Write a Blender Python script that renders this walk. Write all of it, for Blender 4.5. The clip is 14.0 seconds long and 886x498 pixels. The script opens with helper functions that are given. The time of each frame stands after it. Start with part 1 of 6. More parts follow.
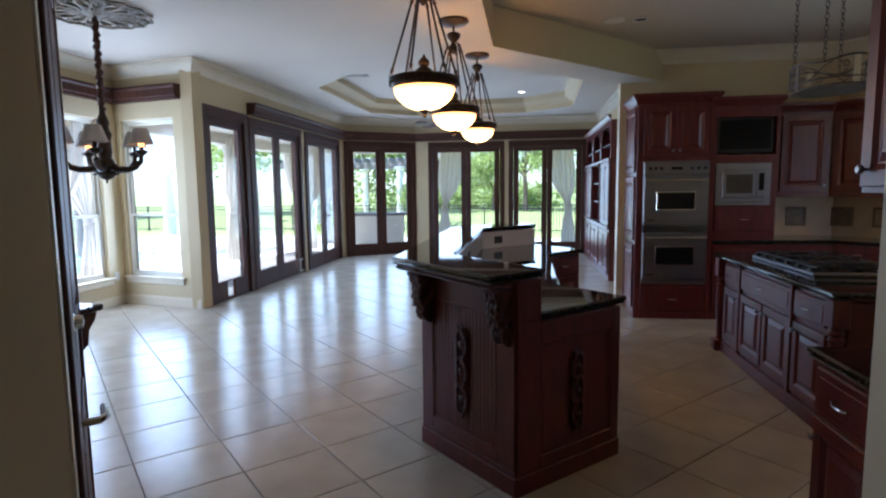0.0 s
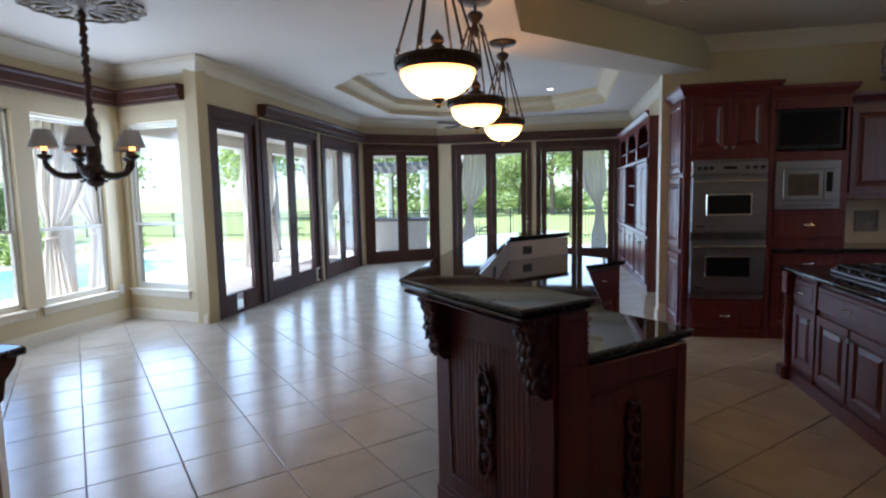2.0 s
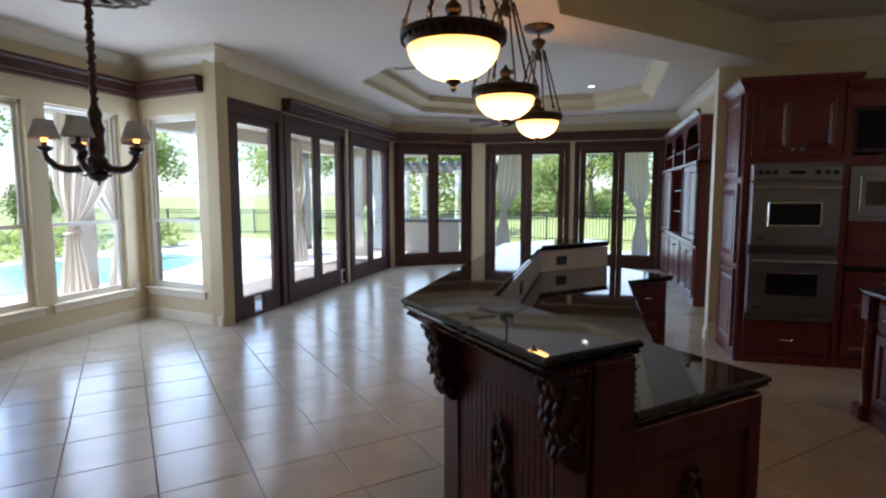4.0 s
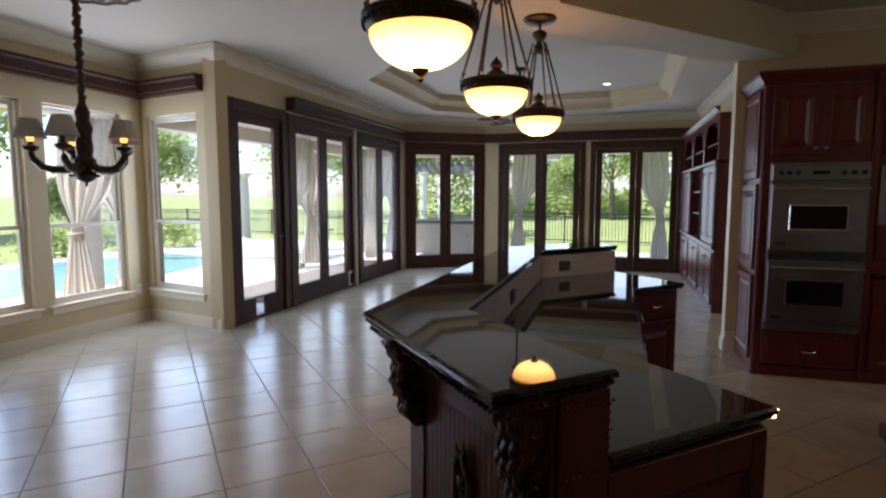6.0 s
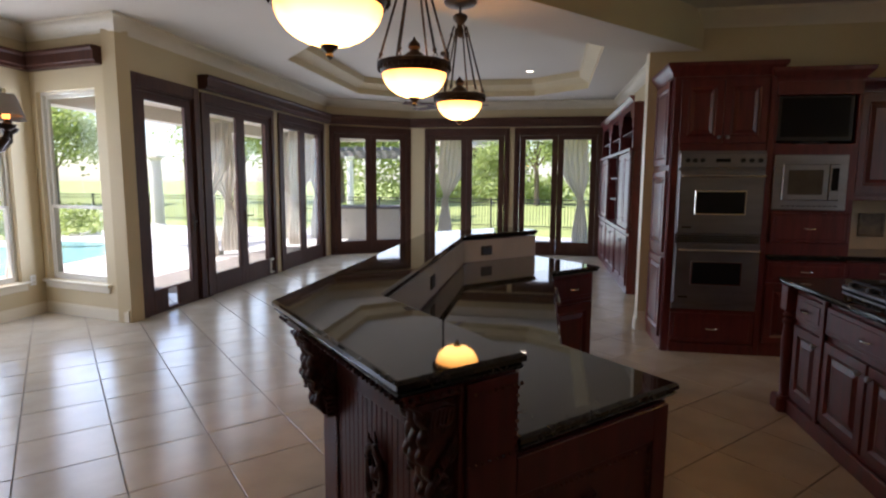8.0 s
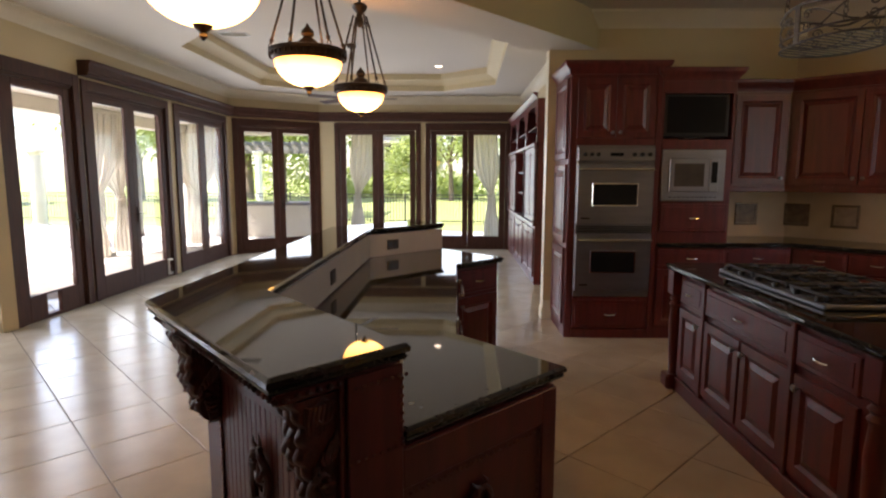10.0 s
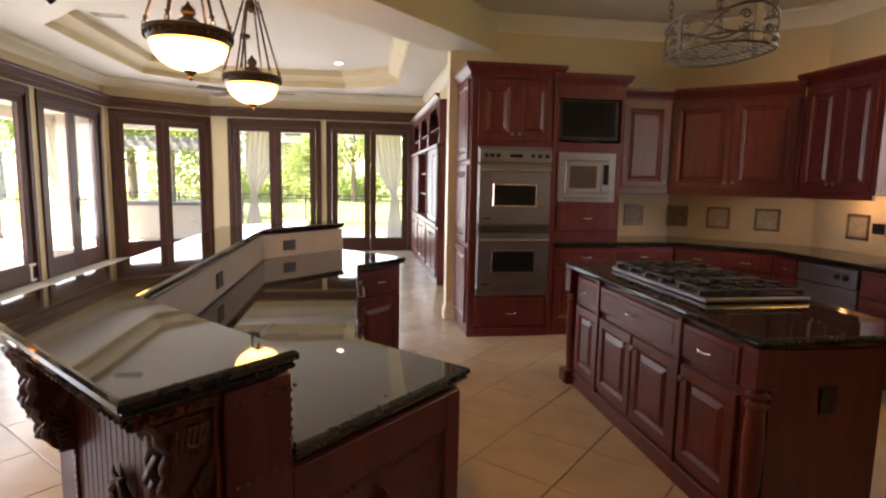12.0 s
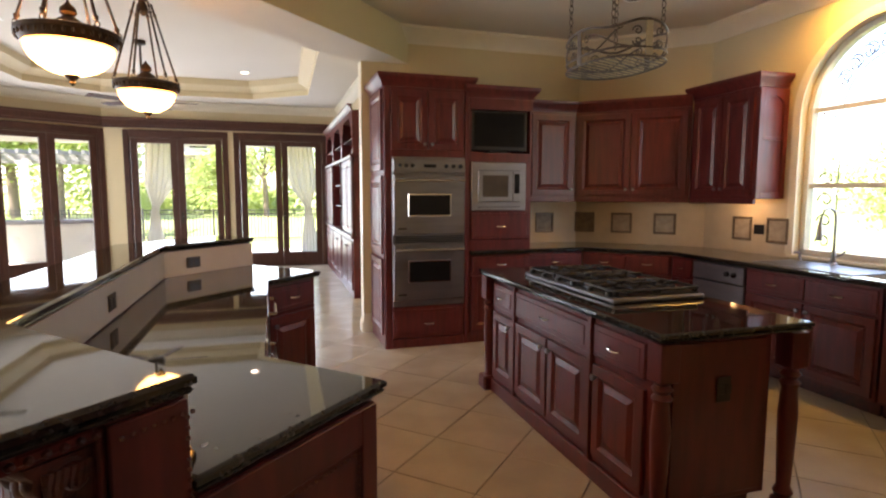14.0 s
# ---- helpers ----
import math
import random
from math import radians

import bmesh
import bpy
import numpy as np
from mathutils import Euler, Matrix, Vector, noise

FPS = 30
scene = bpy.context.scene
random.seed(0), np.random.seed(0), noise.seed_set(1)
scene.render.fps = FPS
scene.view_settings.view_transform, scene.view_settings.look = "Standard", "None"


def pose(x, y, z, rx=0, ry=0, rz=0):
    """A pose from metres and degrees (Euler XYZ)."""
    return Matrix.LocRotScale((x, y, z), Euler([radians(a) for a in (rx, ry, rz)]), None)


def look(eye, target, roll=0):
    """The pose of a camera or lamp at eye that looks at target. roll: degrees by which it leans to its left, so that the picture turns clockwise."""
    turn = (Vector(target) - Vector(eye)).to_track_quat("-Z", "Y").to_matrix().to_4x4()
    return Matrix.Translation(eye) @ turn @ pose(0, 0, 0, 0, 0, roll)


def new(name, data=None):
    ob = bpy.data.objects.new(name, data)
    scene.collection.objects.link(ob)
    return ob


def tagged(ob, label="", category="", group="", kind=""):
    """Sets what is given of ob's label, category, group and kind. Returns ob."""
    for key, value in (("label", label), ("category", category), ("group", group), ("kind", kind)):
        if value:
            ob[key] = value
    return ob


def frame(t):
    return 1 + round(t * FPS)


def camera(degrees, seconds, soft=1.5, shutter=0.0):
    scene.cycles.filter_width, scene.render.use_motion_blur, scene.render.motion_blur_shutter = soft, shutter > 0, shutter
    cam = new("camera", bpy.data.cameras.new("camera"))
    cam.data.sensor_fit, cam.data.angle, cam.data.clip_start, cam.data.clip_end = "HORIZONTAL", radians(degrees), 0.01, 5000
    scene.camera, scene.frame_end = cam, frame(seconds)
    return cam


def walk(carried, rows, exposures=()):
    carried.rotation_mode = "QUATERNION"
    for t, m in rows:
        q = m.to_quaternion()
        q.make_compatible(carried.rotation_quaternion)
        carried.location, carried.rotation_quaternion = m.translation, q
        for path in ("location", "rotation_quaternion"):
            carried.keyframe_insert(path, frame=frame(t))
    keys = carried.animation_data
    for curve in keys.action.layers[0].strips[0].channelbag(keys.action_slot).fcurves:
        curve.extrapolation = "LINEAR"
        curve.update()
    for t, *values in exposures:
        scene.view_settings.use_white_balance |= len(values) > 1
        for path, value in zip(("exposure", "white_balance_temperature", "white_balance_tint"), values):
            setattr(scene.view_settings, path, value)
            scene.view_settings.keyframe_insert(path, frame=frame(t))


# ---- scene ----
cam = camera(77.32, 14.0, soft=2.25)
# seconds, x, y, z, yaw, pitch, roll
PATH = [
    (0.0, -0.034, 0.157, 1.526, 8.67, -6.10, 0.63),
    (0.5, -0.066, 0.333, 1.516, 9.19, -5.91, 0.94),
    (1.0, -0.112, 0.489, 1.537, 9.37, -5.96, 0.97),
    (1.5, -0.127, 0.615, 1.529, 9.97, -5.69, 1.32),
    (2.0, -0.094, 0.768, 1.537, 11.28, -5.68, 1.16),
    (2.5, -0.072, 0.889, 1.540, 12.68, -5.63, 0.55),
    (3.0, -0.077, 1.008, 1.527, 13.75, -5.41, 0.17),
    (3.5, -0.111, 1.140, 1.541, 14.39, -5.52, 0.09),
    (6.0, 0.032, 1.527, 1.551, 17.26, -5.51, -0.02),
    (6.5, 0.035, 1.544, 1.545, 15.99, -5.82, 0.21),
    (7.0, 0.045, 1.557, 1.542, 14.22, -6.21, -0.10),
    (7.5, 0.056, 1.565, 1.545, 12.07, -6.65, -0.12),
    (8.0, 0.073, 1.583, 1.544, 9.94, -6.97, -0.36),
    (10.5, 0.163, 1.634, 1.519, -0.92, -7.37, -0.46),
    (11.0, 0.162, 1.654, 1.516, -3.29, -7.43, -0.99),
    (11.5, 0.168, 1.695, 1.507, -5.94, -7.29, -1.20),
    (12.0, 0.177, 1.723, 1.496, -8.56, -7.02, -1.02),
    (12.5, 0.184, 1.729, 1.494, -11.14, -6.75, -0.82),
    (13.0, 0.189, 1.736, 1.489, -13.49, -6.37, -0.59),
    (13.5, 0.195, 1.740, 1.488, -15.54, -6.03, -0.20),
    (14.0, 0.201, 1.746, 1.485, -17.12, -5.75, -0.12),
]
EXPOSURES = [(0.0, 1.75, 5000, 18), (3.5, 1.38, 5350, 20), (6.5, 1.06, 5850, 24), (8.0, 1.28, 6050, 26), (10.5, 2.10, 6800, 26), (12.5, 2.75, 7050, 28), (14.0, 2.78, 6600, 25)]
walk(cam, [(t, pose(x, y, z, 90 + pitch, roll, yaw)) for t, x, y, z, yaw, pitch, roll in PATH], EXPOSURES)

# ---- world, sun and large lights ----
SUN_EL, SUN_AZ = 52.0, 250.0
world = bpy.data.worlds.new("sky")
scene.world = world
world.use_nodes = True
wn = world.node_tree.nodes
wn.clear()
sky = wn.new("ShaderNodeTexSky")
sky.sky_type, sky.sun_disc = "NISHITA", False
sky.sun_elevation, sky.sun_rotation = radians(SUN_EL), radians(SUN_AZ)
wbg = wn.new("ShaderNodeBackground")
wbg.inputs["Strength"].default_value = 0.15
wout = wn.new("ShaderNodeOutputWorld")
world.node_tree.links.new(sky.outputs[0], wbg.inputs[0])
world.node_tree.links.new(wbg.outputs[0], wout.inputs[0])
sun_data = bpy.data.lights.new("sun", "SUN")
sun_data.energy, sun_data.angle, sun_data.color = 5.0, radians(0.6), (1.0, 0.95, 0.86)
sun = new("sun", sun_data)
sa = radians(SUN_AZ)
sun.matrix_world = look((0, 0, 30), (0 - 30 * math.sin(sa) / math.tan(radians(SUN_EL)), 0 - 30 * math.cos(sa) / math.tan(radians(SUN_EL)), 0))


def window_light(name, centre, inward, w, h, power):
    d = bpy.data.lights.new(name, "AREA")
    d.shape, d.size, d.size_y, d.energy, d.color = "RECTANGLE", w, h, power, (0.74, 0.88, 1.0)
    ob = new(name, d)
    c = Vector(centre)
    ob.matrix_world = look(c, c + Vector(inward))
    return ob


def bulb(name, place, power, colour, radius=0.04):
    d = bpy.data.lights.new(name, "POINT")
    d.energy, d.color, d.shadow_soft_size = power, colour, radius
    ob = new(name, d)
    ob.location = place
    return ob


def spot(name, place, power, colour, cone=110):
    d = bpy.data.lights.new(name, "SPOT")
    d.energy, d.color, d.shadow_soft_size, d.spot_size, d.spot_blend = power, colour, 0.05, radians(cone), 0.6
    ob = new(name, d)
    ob.location = place
    return ob


WIN = 0.20
window_light("sky_light_nook_a", (-5.66, 6.05, 1.5), (1, 0, 0), 0.9, 2.0, 52 * WIN)
window_light("sky_light_nook_b", (-5.66, 4.8, 1.5), (1, 0, 0), 0.9, 2.0, 52 * WIN)
window_light("sky_light_nook_c", (-5.03, 7.05, 1.5), (0.19, -0.98, 0), 0.9, 2.0, 46 * WIN)
window_light("sky_light_door_a", (-4.38, 7.55, 1.4), (1, 0, 0), 0.75, 2.1, 30 * WIN)
window_light("sky_light_doors_b", (-4.38, 9.2, 1.4), (1, 0, 0), 1.5, 2.1, 50 * WIN)
window_light("sky_light_doors_c", (-4.38, 11.3, 1.4), (1, 0, 0), 1.5, 2.1, 50 * WIN)
window_light("sky_light_doors_d", (-3.57, 13.10, 1.4), (0.57, -0.82, 0), 1.4, 2.1, 45 * WIN)
window_light("sky_light_doors_e", (-1.6, 13.63, 1.4), (0, -1, 0), 1.4, 2.1, 45 * WIN)
window_light("sky_light_doors_f", (0.28, 13.63, 1.4), (0, -1, 0), 1.4, 2.1, 45 * WIN)
window_light("sky_light_sink", (4.74, 4.77, 1.75), (-1, 0, 0), 1.25, 1.5, 14 * WIN)
WARM = (1.0, 0.64, 0.32)
for i, (px, py) in enumerate([(-0.632, 3.40), (-0.610, 4.57), (-0.530, 5.70)]):
    bulb("pendant_bulb", (px, py, 2.215), 4.2, WARM, 0.06)
spot("sink_downlight", (4.36, 4.98, 3.185), 16.0, (1.0, 0.56, 0.10), 165)
# only (-0.15, 11.6) has a fitting; the other three are added fill light
for px, py in [(-2.9, 9.6), (-0.15, 11.6), (0.2, 9.6), (-2.9, 11.8)]:
    spot("family_downlight_and_fill", (px, py, 3.44), 0.8, (1.0, 0.82, 0.6))
bulb("under_cabinet_lamp", (4.42, 5.95, 1.36), 0.35, (1.0, 0.62, 0.25), 0.03)


# ---- mesh helpers ----
def thing(name, m, label, category, group="", kind=""):
    ob = new(name)
    ob.empty_display_size = 0.1
    ob.matrix_world = m
    return tagged(ob, label, category, group, kind)


def mesh_of(name, bm, mat, smooth=False):
    me = bpy.data.meshes.new(name)
    bmesh.ops.recalc_face_normals(bm, faces=bm.faces)
    bm.to_mesh(me)
    bm.free()
    me.materials.append(mat)
    if smooth:
        me.shade_smooth()
        me.set_sharp_from_angle(angle=radians(40))
    return me


def part(name, bm, mat, parent, label="", smooth=False):
    ob = new(name, mesh_of(name, bm, mat, smooth))
    ob.parent = parent
    return tagged(ob, label)


def solid(name, bm, mat, label="", category="", kind="", group="", m=None, smooth=False):
    ob = new(name, mesh_of(name, bm, mat, smooth))
    if m is not None:
        ob.matrix_world = m
    return tagged(ob, label, category, group, kind)


def bx(bm, x0, x1, y0, y1, z0, z1, m=None, bev=0.0):
    c = Matrix.Translation(((x0 + x1) / 2, (y0 + y1) / 2, (z0 + z1) / 2)) @ Matrix.Diagonal((abs(x1 - x0), abs(y1 - y0), abs(z1 - z0), 1))
    vs = bmesh.ops.create_cube(bm, size=1.0, matrix=c)["verts"]
    if bev:
        es = list({e for v in vs for e in v.link_edges})
        out = bmesh.ops.bevel(bm, geom=es, offset=bev, segments=1, affect="EDGES", clamp_overlap=True)
        vs = list({v for f in out["faces"] for v in f.verts} | {v for v in vs if v.is_valid})
    if m is not None:
        bmesh.ops.transform(bm, matrix=m, verts=vs)
    return bm


def box(x0, x1, y0, y1, z0, z1, bev=0.0):
    return bx(bmesh.new(), x0, x1, y0, y1, z0, z1, None, bev)


def lathe(bm, profile, seg=20, m=None, closed=True):
    rings = []
    vs = []
    for r, z in profile:
        ring = [bm.verts.new((max(r, 1e-4) * math.cos(2 * math.pi * k / seg), max(r, 1e-4) * math.sin(2 * math.pi * k / seg), z)) for k in range(seg)]
        rings.append(ring)
        vs += ring
    for a, b in zip(rings, rings[1:]):
        for k in range(seg):
            bm.faces.new((a[k], a[(k + 1) % seg], b[(k + 1) % seg], b[k]))
    if closed:
        bm.faces.new(rings[0][::-1])
        bm.faces.new(rings[-1])
    if m is not None:
        bmesh.ops.transform(bm, matrix=m, verts=vs)
    return bm


def tube(bm, pts, r, seg=6, loop=False):
    pts = [Vector(p) for p in pts]
    n = len(pts)
    rings = []
    for i, p in enumerate(pts):
        a = pts[(i - 1) % n] if loop or i else pts[0]
        b = pts[(i + 1) % n] if loop or i < n - 1 else pts[-1]
        d = (b - a).normalized()
        u = d.orthogonal() if abs(d.z) > 0.95 else d.cross(Vector((0, 0, 1)))
        u.normalize()
        w = d.cross(u)
        rr = r(i / max(n - 1, 1)) if callable(r) else r
        rings.append([bm.verts.new(p + rr * (math.cos(2 * math.pi * k / seg) * u + math.sin(2 * math.pi * k / seg) * w)) for k in range(seg)])
    pairs = list(zip(rings, rings[1:])) + ([(rings[-1], rings[0])] if loop else [])
    for a, b in pairs:
        for k in range(seg):
            bm.faces.new((a[k], a[(k + 1) % seg], b[(k + 1) % seg], b[k]))
    if not loop:
        bm.faces.new(rings[0][::-1])
        bm.faces.new(rings[-1])
    return bm


def prism(bm, poly, z0, z1, m=None):
    lo = [bm.verts.new((x, y, z0)) for x, y in poly]
    hi = [bm.verts.new((x, y, z1)) for x, y in poly]
    n = len(poly)
    bm.faces.new(lo[::-1])
    bm.faces.new(hi)
    for k in range(n):
        bm.faces.new((lo[k], lo[(k + 1) % n], hi[(k + 1) % n], hi[k]))
    if m is not None:
        bmesh.ops.transform(bm, matrix=m, verts=lo + hi)
    return bm


def inset_poly(poly, d):
    """The polygon (counter-clockwise) moved inwards by d."""
    out = []
    n = len(poly)
    for i in range(n):
        p0, p1, p2 = Vector(poly[i - 1]), Vector(poly[i]), Vector(poly[(i + 1) % n])
        e0, e1 = (p1 - p0).normalized(), (p2 - p1).normalized()
        n0, n1 = Vector((-e0.y, e0.x)), Vector((-e1.y, e1.x))
        b = n0 + n1
        b = b / max(b.dot(n0), 0.2)
        out.append((p1.x + d * b.x, p1.y + d * b.y))
    return out


def profiled(bm, poly, steps):
    """A slab over a polygon whose edge follows steps of (inset, z), bottom to top."""
    rings = [[bm.verts.new((x, y, z)) for x, y in inset_poly(poly, d)] for d, z in steps]
    n = len(poly)
    for a, b in zip(rings, rings[1:]):
        for k in range(n):
            bm.faces.new((a[k], a[(k + 1) % n], b[(k + 1) % n], b[k]))
    bm.faces.new(rings[0][::-1])
    bm.faces.new(rings[-1])
    return bm


def sweep(bm, path, profile):
    """A moulding: profile of (out, z) along a plan path; out is to the right of the way."""
    n = len(path)
    rings = []
    for i in range(n):
        p = Vector(path[i])
        e0 = (p - Vector(path[i - 1])).normalized() if i else (Vector(path[1]) - p).normalized()
        e1 = (Vector(path[i + 1]) - p).normalized() if i < n - 1 else e0
        n0, n1 = Vector((e0.y, -e0.x)), Vector((e1.y, -e1.x))
        b = n0 + n1
        b = b / max(b.dot(n0), 0.2)
        rings.append([bm.verts.new((p.x + o * b.x, p.y + o * b.y, z)) for o, z in profile])
    k = len(profile)
    for a, c in zip(rings, rings[1:]):
        for j in range(k):
            bm.faces.new((a[j], a[(j + 1) % k], c[(j + 1) % k], c[j]))
    bm.faces.new(rings[0][::-1])
    bm.faces.new(rings[-1])
    return bm


def along(p, q, z=0.0):
    """A frame at p with x towards q and y to the left of it."""
    d = Vector(q) - Vector(p)
    return pose(p[0], p[1], z, 0, 0, math.degrees(math.atan2(d.y, d.x)))


# ---- materials ----
def material(name):
    mat = bpy.data.materials.new(name)
    mat.use_nodes = True
    nt = mat.node_tree
    return mat, nt.nodes, nt.links, nt.nodes["Principled BSDF"]


def surface(name, colour, dark, rough=0.5, metal=0.0, scale=6.0, stretch=(1, 1, 1), bump=0.1, bump_scale=60.0, coat=0.0, coat_rough=0.1, rand=0.0, rough_var=0.1, spec=0.5):
    mat, N, L, P = material(name)
    tc = N.new("ShaderNodeTexCoord")
    mp = N.new("ShaderNodeMapping")
    mp.inputs["Scale"].default_value = stretch
    L.new(tc.outputs["Object"], mp.inputs[0])
    big = N.new("ShaderNodeTexNoise")
    big.inputs["Scale"].default_value, big.inputs["Detail"].default_value = scale, 5.0
    L.new(mp.outputs[0], big.inputs["Vector"])
    ramp = N.new("ShaderNodeMixRGB")
    ramp.inputs[1].default_value, ramp.inputs[2].default_value = (*dark, 1), (*colour, 1)
    cr = N.new("ShaderNodeMapRange")
    cr.inputs["From Min"].default_value, cr.inputs["From Max"].default_value = 0.3, 0.7
    L.new(big.outputs["Fac"], cr.inputs[0])
    if rand:
        oi = N.new("ShaderNodeObjectInfo")
        ad = N.new("ShaderNodeMath")
        ad.operation = "MULTIPLY_ADD"
        ad.inputs[1].default_value, ad.inputs[2].default_value = rand, -rand / 2
        L.new(oi.outputs["Random"], ad.inputs[0])
        sm = N.new("ShaderNodeMath")
        L.new(cr.outputs[0], sm.inputs[0])
        L.new(ad.outputs[0], sm.inputs[1])
        L.new(sm.outputs[0], ramp.inputs[0])
    else:
        L.new(cr.outputs[0], ramp.inputs[0])
    L.new(ramp.outputs[0], P.inputs["Base Color"])
    fine = N.new("ShaderNodeTexNoise")
    fine.inputs["Scale"].default_value, fine.inputs["Detail"].default_value = bump_scale, 4.0
    L.new(mp.outputs[0], fine.inputs["Vector"])
    rr = N.new("ShaderNodeMapRange")
    rr.inputs["To Min"].default_value, rr.inputs["To Max"].default_value = max(rough - rough_var, 0.02), rough + rough_var
    L.new(big.outputs["Fac"], rr.inputs[0])
    L.new(rr.outputs[0], P.inputs["Roughness"])
    if bump:
        bp = N.new("ShaderNodeBump")
        bp.inputs["Strength"].default_value, bp.inputs["Distance"].default_value = bump, 0.004
        L.new(fine.outputs["Fac"], bp.inputs["Height"])
        L.new(bp.outputs[0], P.inputs["Normal"])
    P.inputs["Metallic"].default_value = metal
    P.inputs["Coat Weight"].default_value = coat
    P.inputs["Coat Roughness"].default_value = coat_rough
    P.inputs["Specular IOR Level"].default_value = spec
    return mat


M_TILE = surface("ceramic_tile", (0.57, 0.50, 0.39), (0.47, 0.405, 0.31), 0.21, scale=3.0, bump=0.05, bump_scale=9.0, rand=0.5, rough_var=0.06, spec=0.7)
M_GROUT = surface("grout", (0.27, 0.235, 0.20), (0.19, 0.165, 0.14), 0.85, bump=0.4, bump_scale=120)
M_WALL = surface("cream_wall_paint", (0.63, 0.515, 0.31), (0.59, 0.48, 0.285), 0.6, scale=1.2, bump=0.08, bump_scale=180)
M_CEIL = surface("ceiling_paint", (0.64, 0.575, 0.475), (0.61, 0.545, 0.445), 0.75, scale=0.8, bump=0.06, bump_scale=200)
M_TRIM = surface("cream_trim_paint", (0.78, 0.70, 0.54), (0.74, 0.66, 0.50), 0.4, bump=0.03)
M_SASH = surface("pale_sash_paint", (0.72, 0.68, 0.58), (0.66, 0.62, 0.52), 0.4, bump=0.03)
M_DOOR = surface("dark_door_wood", (0.088, 0.034, 0.020), (0.050, 0.018, 0.011), 0.5, scale=7, stretch=(6, 6, 0.6), bump=0.12, bump_scale=30, spec=0.3)
M_CHERRY = surface("cherry_wood", (0.138, 0.018, 0.0158), (0.072, 0.0095, 0.0086), 0.35, scale=5, stretch=(5, 5, 0.7), bump=0.05, bump_scale=35, coat=0.05, coat_rough=0.3, spec=0.52)
M_CARVE = surface("carved_cherry_wood", (0.11, 0.020, 0.015), (0.032, 0.008, 0.0065), 0.42, scale=40, bump=0.5, bump_scale=80)
M_BEAD = surface("polished_bead_wood", (0.24, 0.10, 0.075), (0.10, 0.03, 0.022), 0.16, scale=25, bump=0.1, bump_scale=80, coat=0.8)
M_STEEL = surface("brushed_steel", (0.30, 0.284, 0.292), (0.25, 0.236, 0.244), 0.36, 1.0, scale=3, stretch=(1, 1, 6), bump=0.0)
M_CHROME = surface("polished_nickel", (0.75, 0.72, 0.68), (0.7, 0.67, 0.62), 0.14, 1.0, bump=0.0)
M_BLACK = surface("black_enamel", (0.015, 0.015, 0.016), (0.01, 0.01, 0.011), 0.3, bump=0.05)
M_IRON = surface("cast_iron", (0.03, 0.03, 0.032), (0.018, 0.018, 0.02), 0.5, bump=0.25, bump_scale=90)
M_OVENGLASS = surface("dark_oven_glass", (0.012, 0.012, 0.013), (0.01, 0.01, 0.01), 0.06, bump=0.0, rough_var=0.02, spec=0.16)
M_MICROGLASS = surface("smoked_microwave_glass", (0.085, 0.072, 0.06), (0.06, 0.05, 0.042), 0.12, bump=0.0, rough_var=0.02)
M_SCREEN = surface("switched_off_screen", (0.008, 0.008, 0.009), (0.006, 0.006, 0.007), 0.22, bump=0.0, rough_var=0.04, spec=0.2)
M_RACK = surface("worn_grey_iron", (0.16, 0.13, 0.105), (0.09, 0.075, 0.06), 0.45, 0.5, scale=30, bump=0.2, bump_scale=90)
M_BRONZE = surface("aged_bronze", (0.075, 0.048, 0.03), (0.028, 0.02, 0.014), 0.42, 0.6, scale=20, bump=0.25, bump_scale=90)
M_GILT = surface("gilded_plaster", (0.30, 0.24, 0.15), (0.10, 0.08, 0.055), 0.55, 0.2, scale=30, bump=0.4, bump_scale=70)
M_SPLASH = surface("stone_splash", (0.60, 0.53, 0.44), (0.52, 0.45, 0.37), 0.4, scale=5, bump=0.08)
M_KSPLASH = surface("cream_stone_splash", (0.63, 0.51, 0.34), (0.54, 0.43, 0.28), 0.45, scale=5, bump=0.08)
M_INSERT = surface("bronze_stone_insert", (0.22, 0.17, 0.12), (0.12, 0.09, 0.065), 0.45, 0.3, scale=20, bump=0.4, bump_scale=70)
M_INSERT_MID = surface("pale_stone_insert", (0.46, 0.39, 0.30), (0.34, 0.28, 0.21), 0.5, scale=20, bump=0.3)
M_WHITE = surface("white_plastic", (0.8, 0.78, 0.73), (0.76, 0.74, 0.69), 0.35, bump=0.0)
M_SHADE = surface("grey_fabric_shade", (0.50, 0.48, 0.46), (0.42, 0.40, 0.38), 0.8, bump=0.2, bump_scale=200)
M_CURTAIN = surface("linen_curtain", (0.78, 0.74, 0.67), (0.66, 0.62, 0.56), 0.85, scale=7, bump=0.25, bump_scale=150)
M_PATIO = surface("pale_patio_stone", (0.62, 0.59, 0.54), (0.50, 0.47, 0.43), 0.75, scale=1.5, bump=0.2, bump_scale=30)
M_STUCCO = surface("pale_stucco", (0.66, 0.61, 0.53), (0.58, 0.54, 0.46), 0.85, scale=2, bump=0.3, bump_scale=60)
M_GRASS = surface("lawn", (0.30, 0.34, 0.10), (0.21, 0.25, 0.07), 0.9, scale=0.8, bump=0.8, bump_scale=40)
M_LEAF = surface("foliage", (0.30, 0.37, 0.12), (0.17, 0.23, 0.06), 0.55, scale=2, bump=0.0)


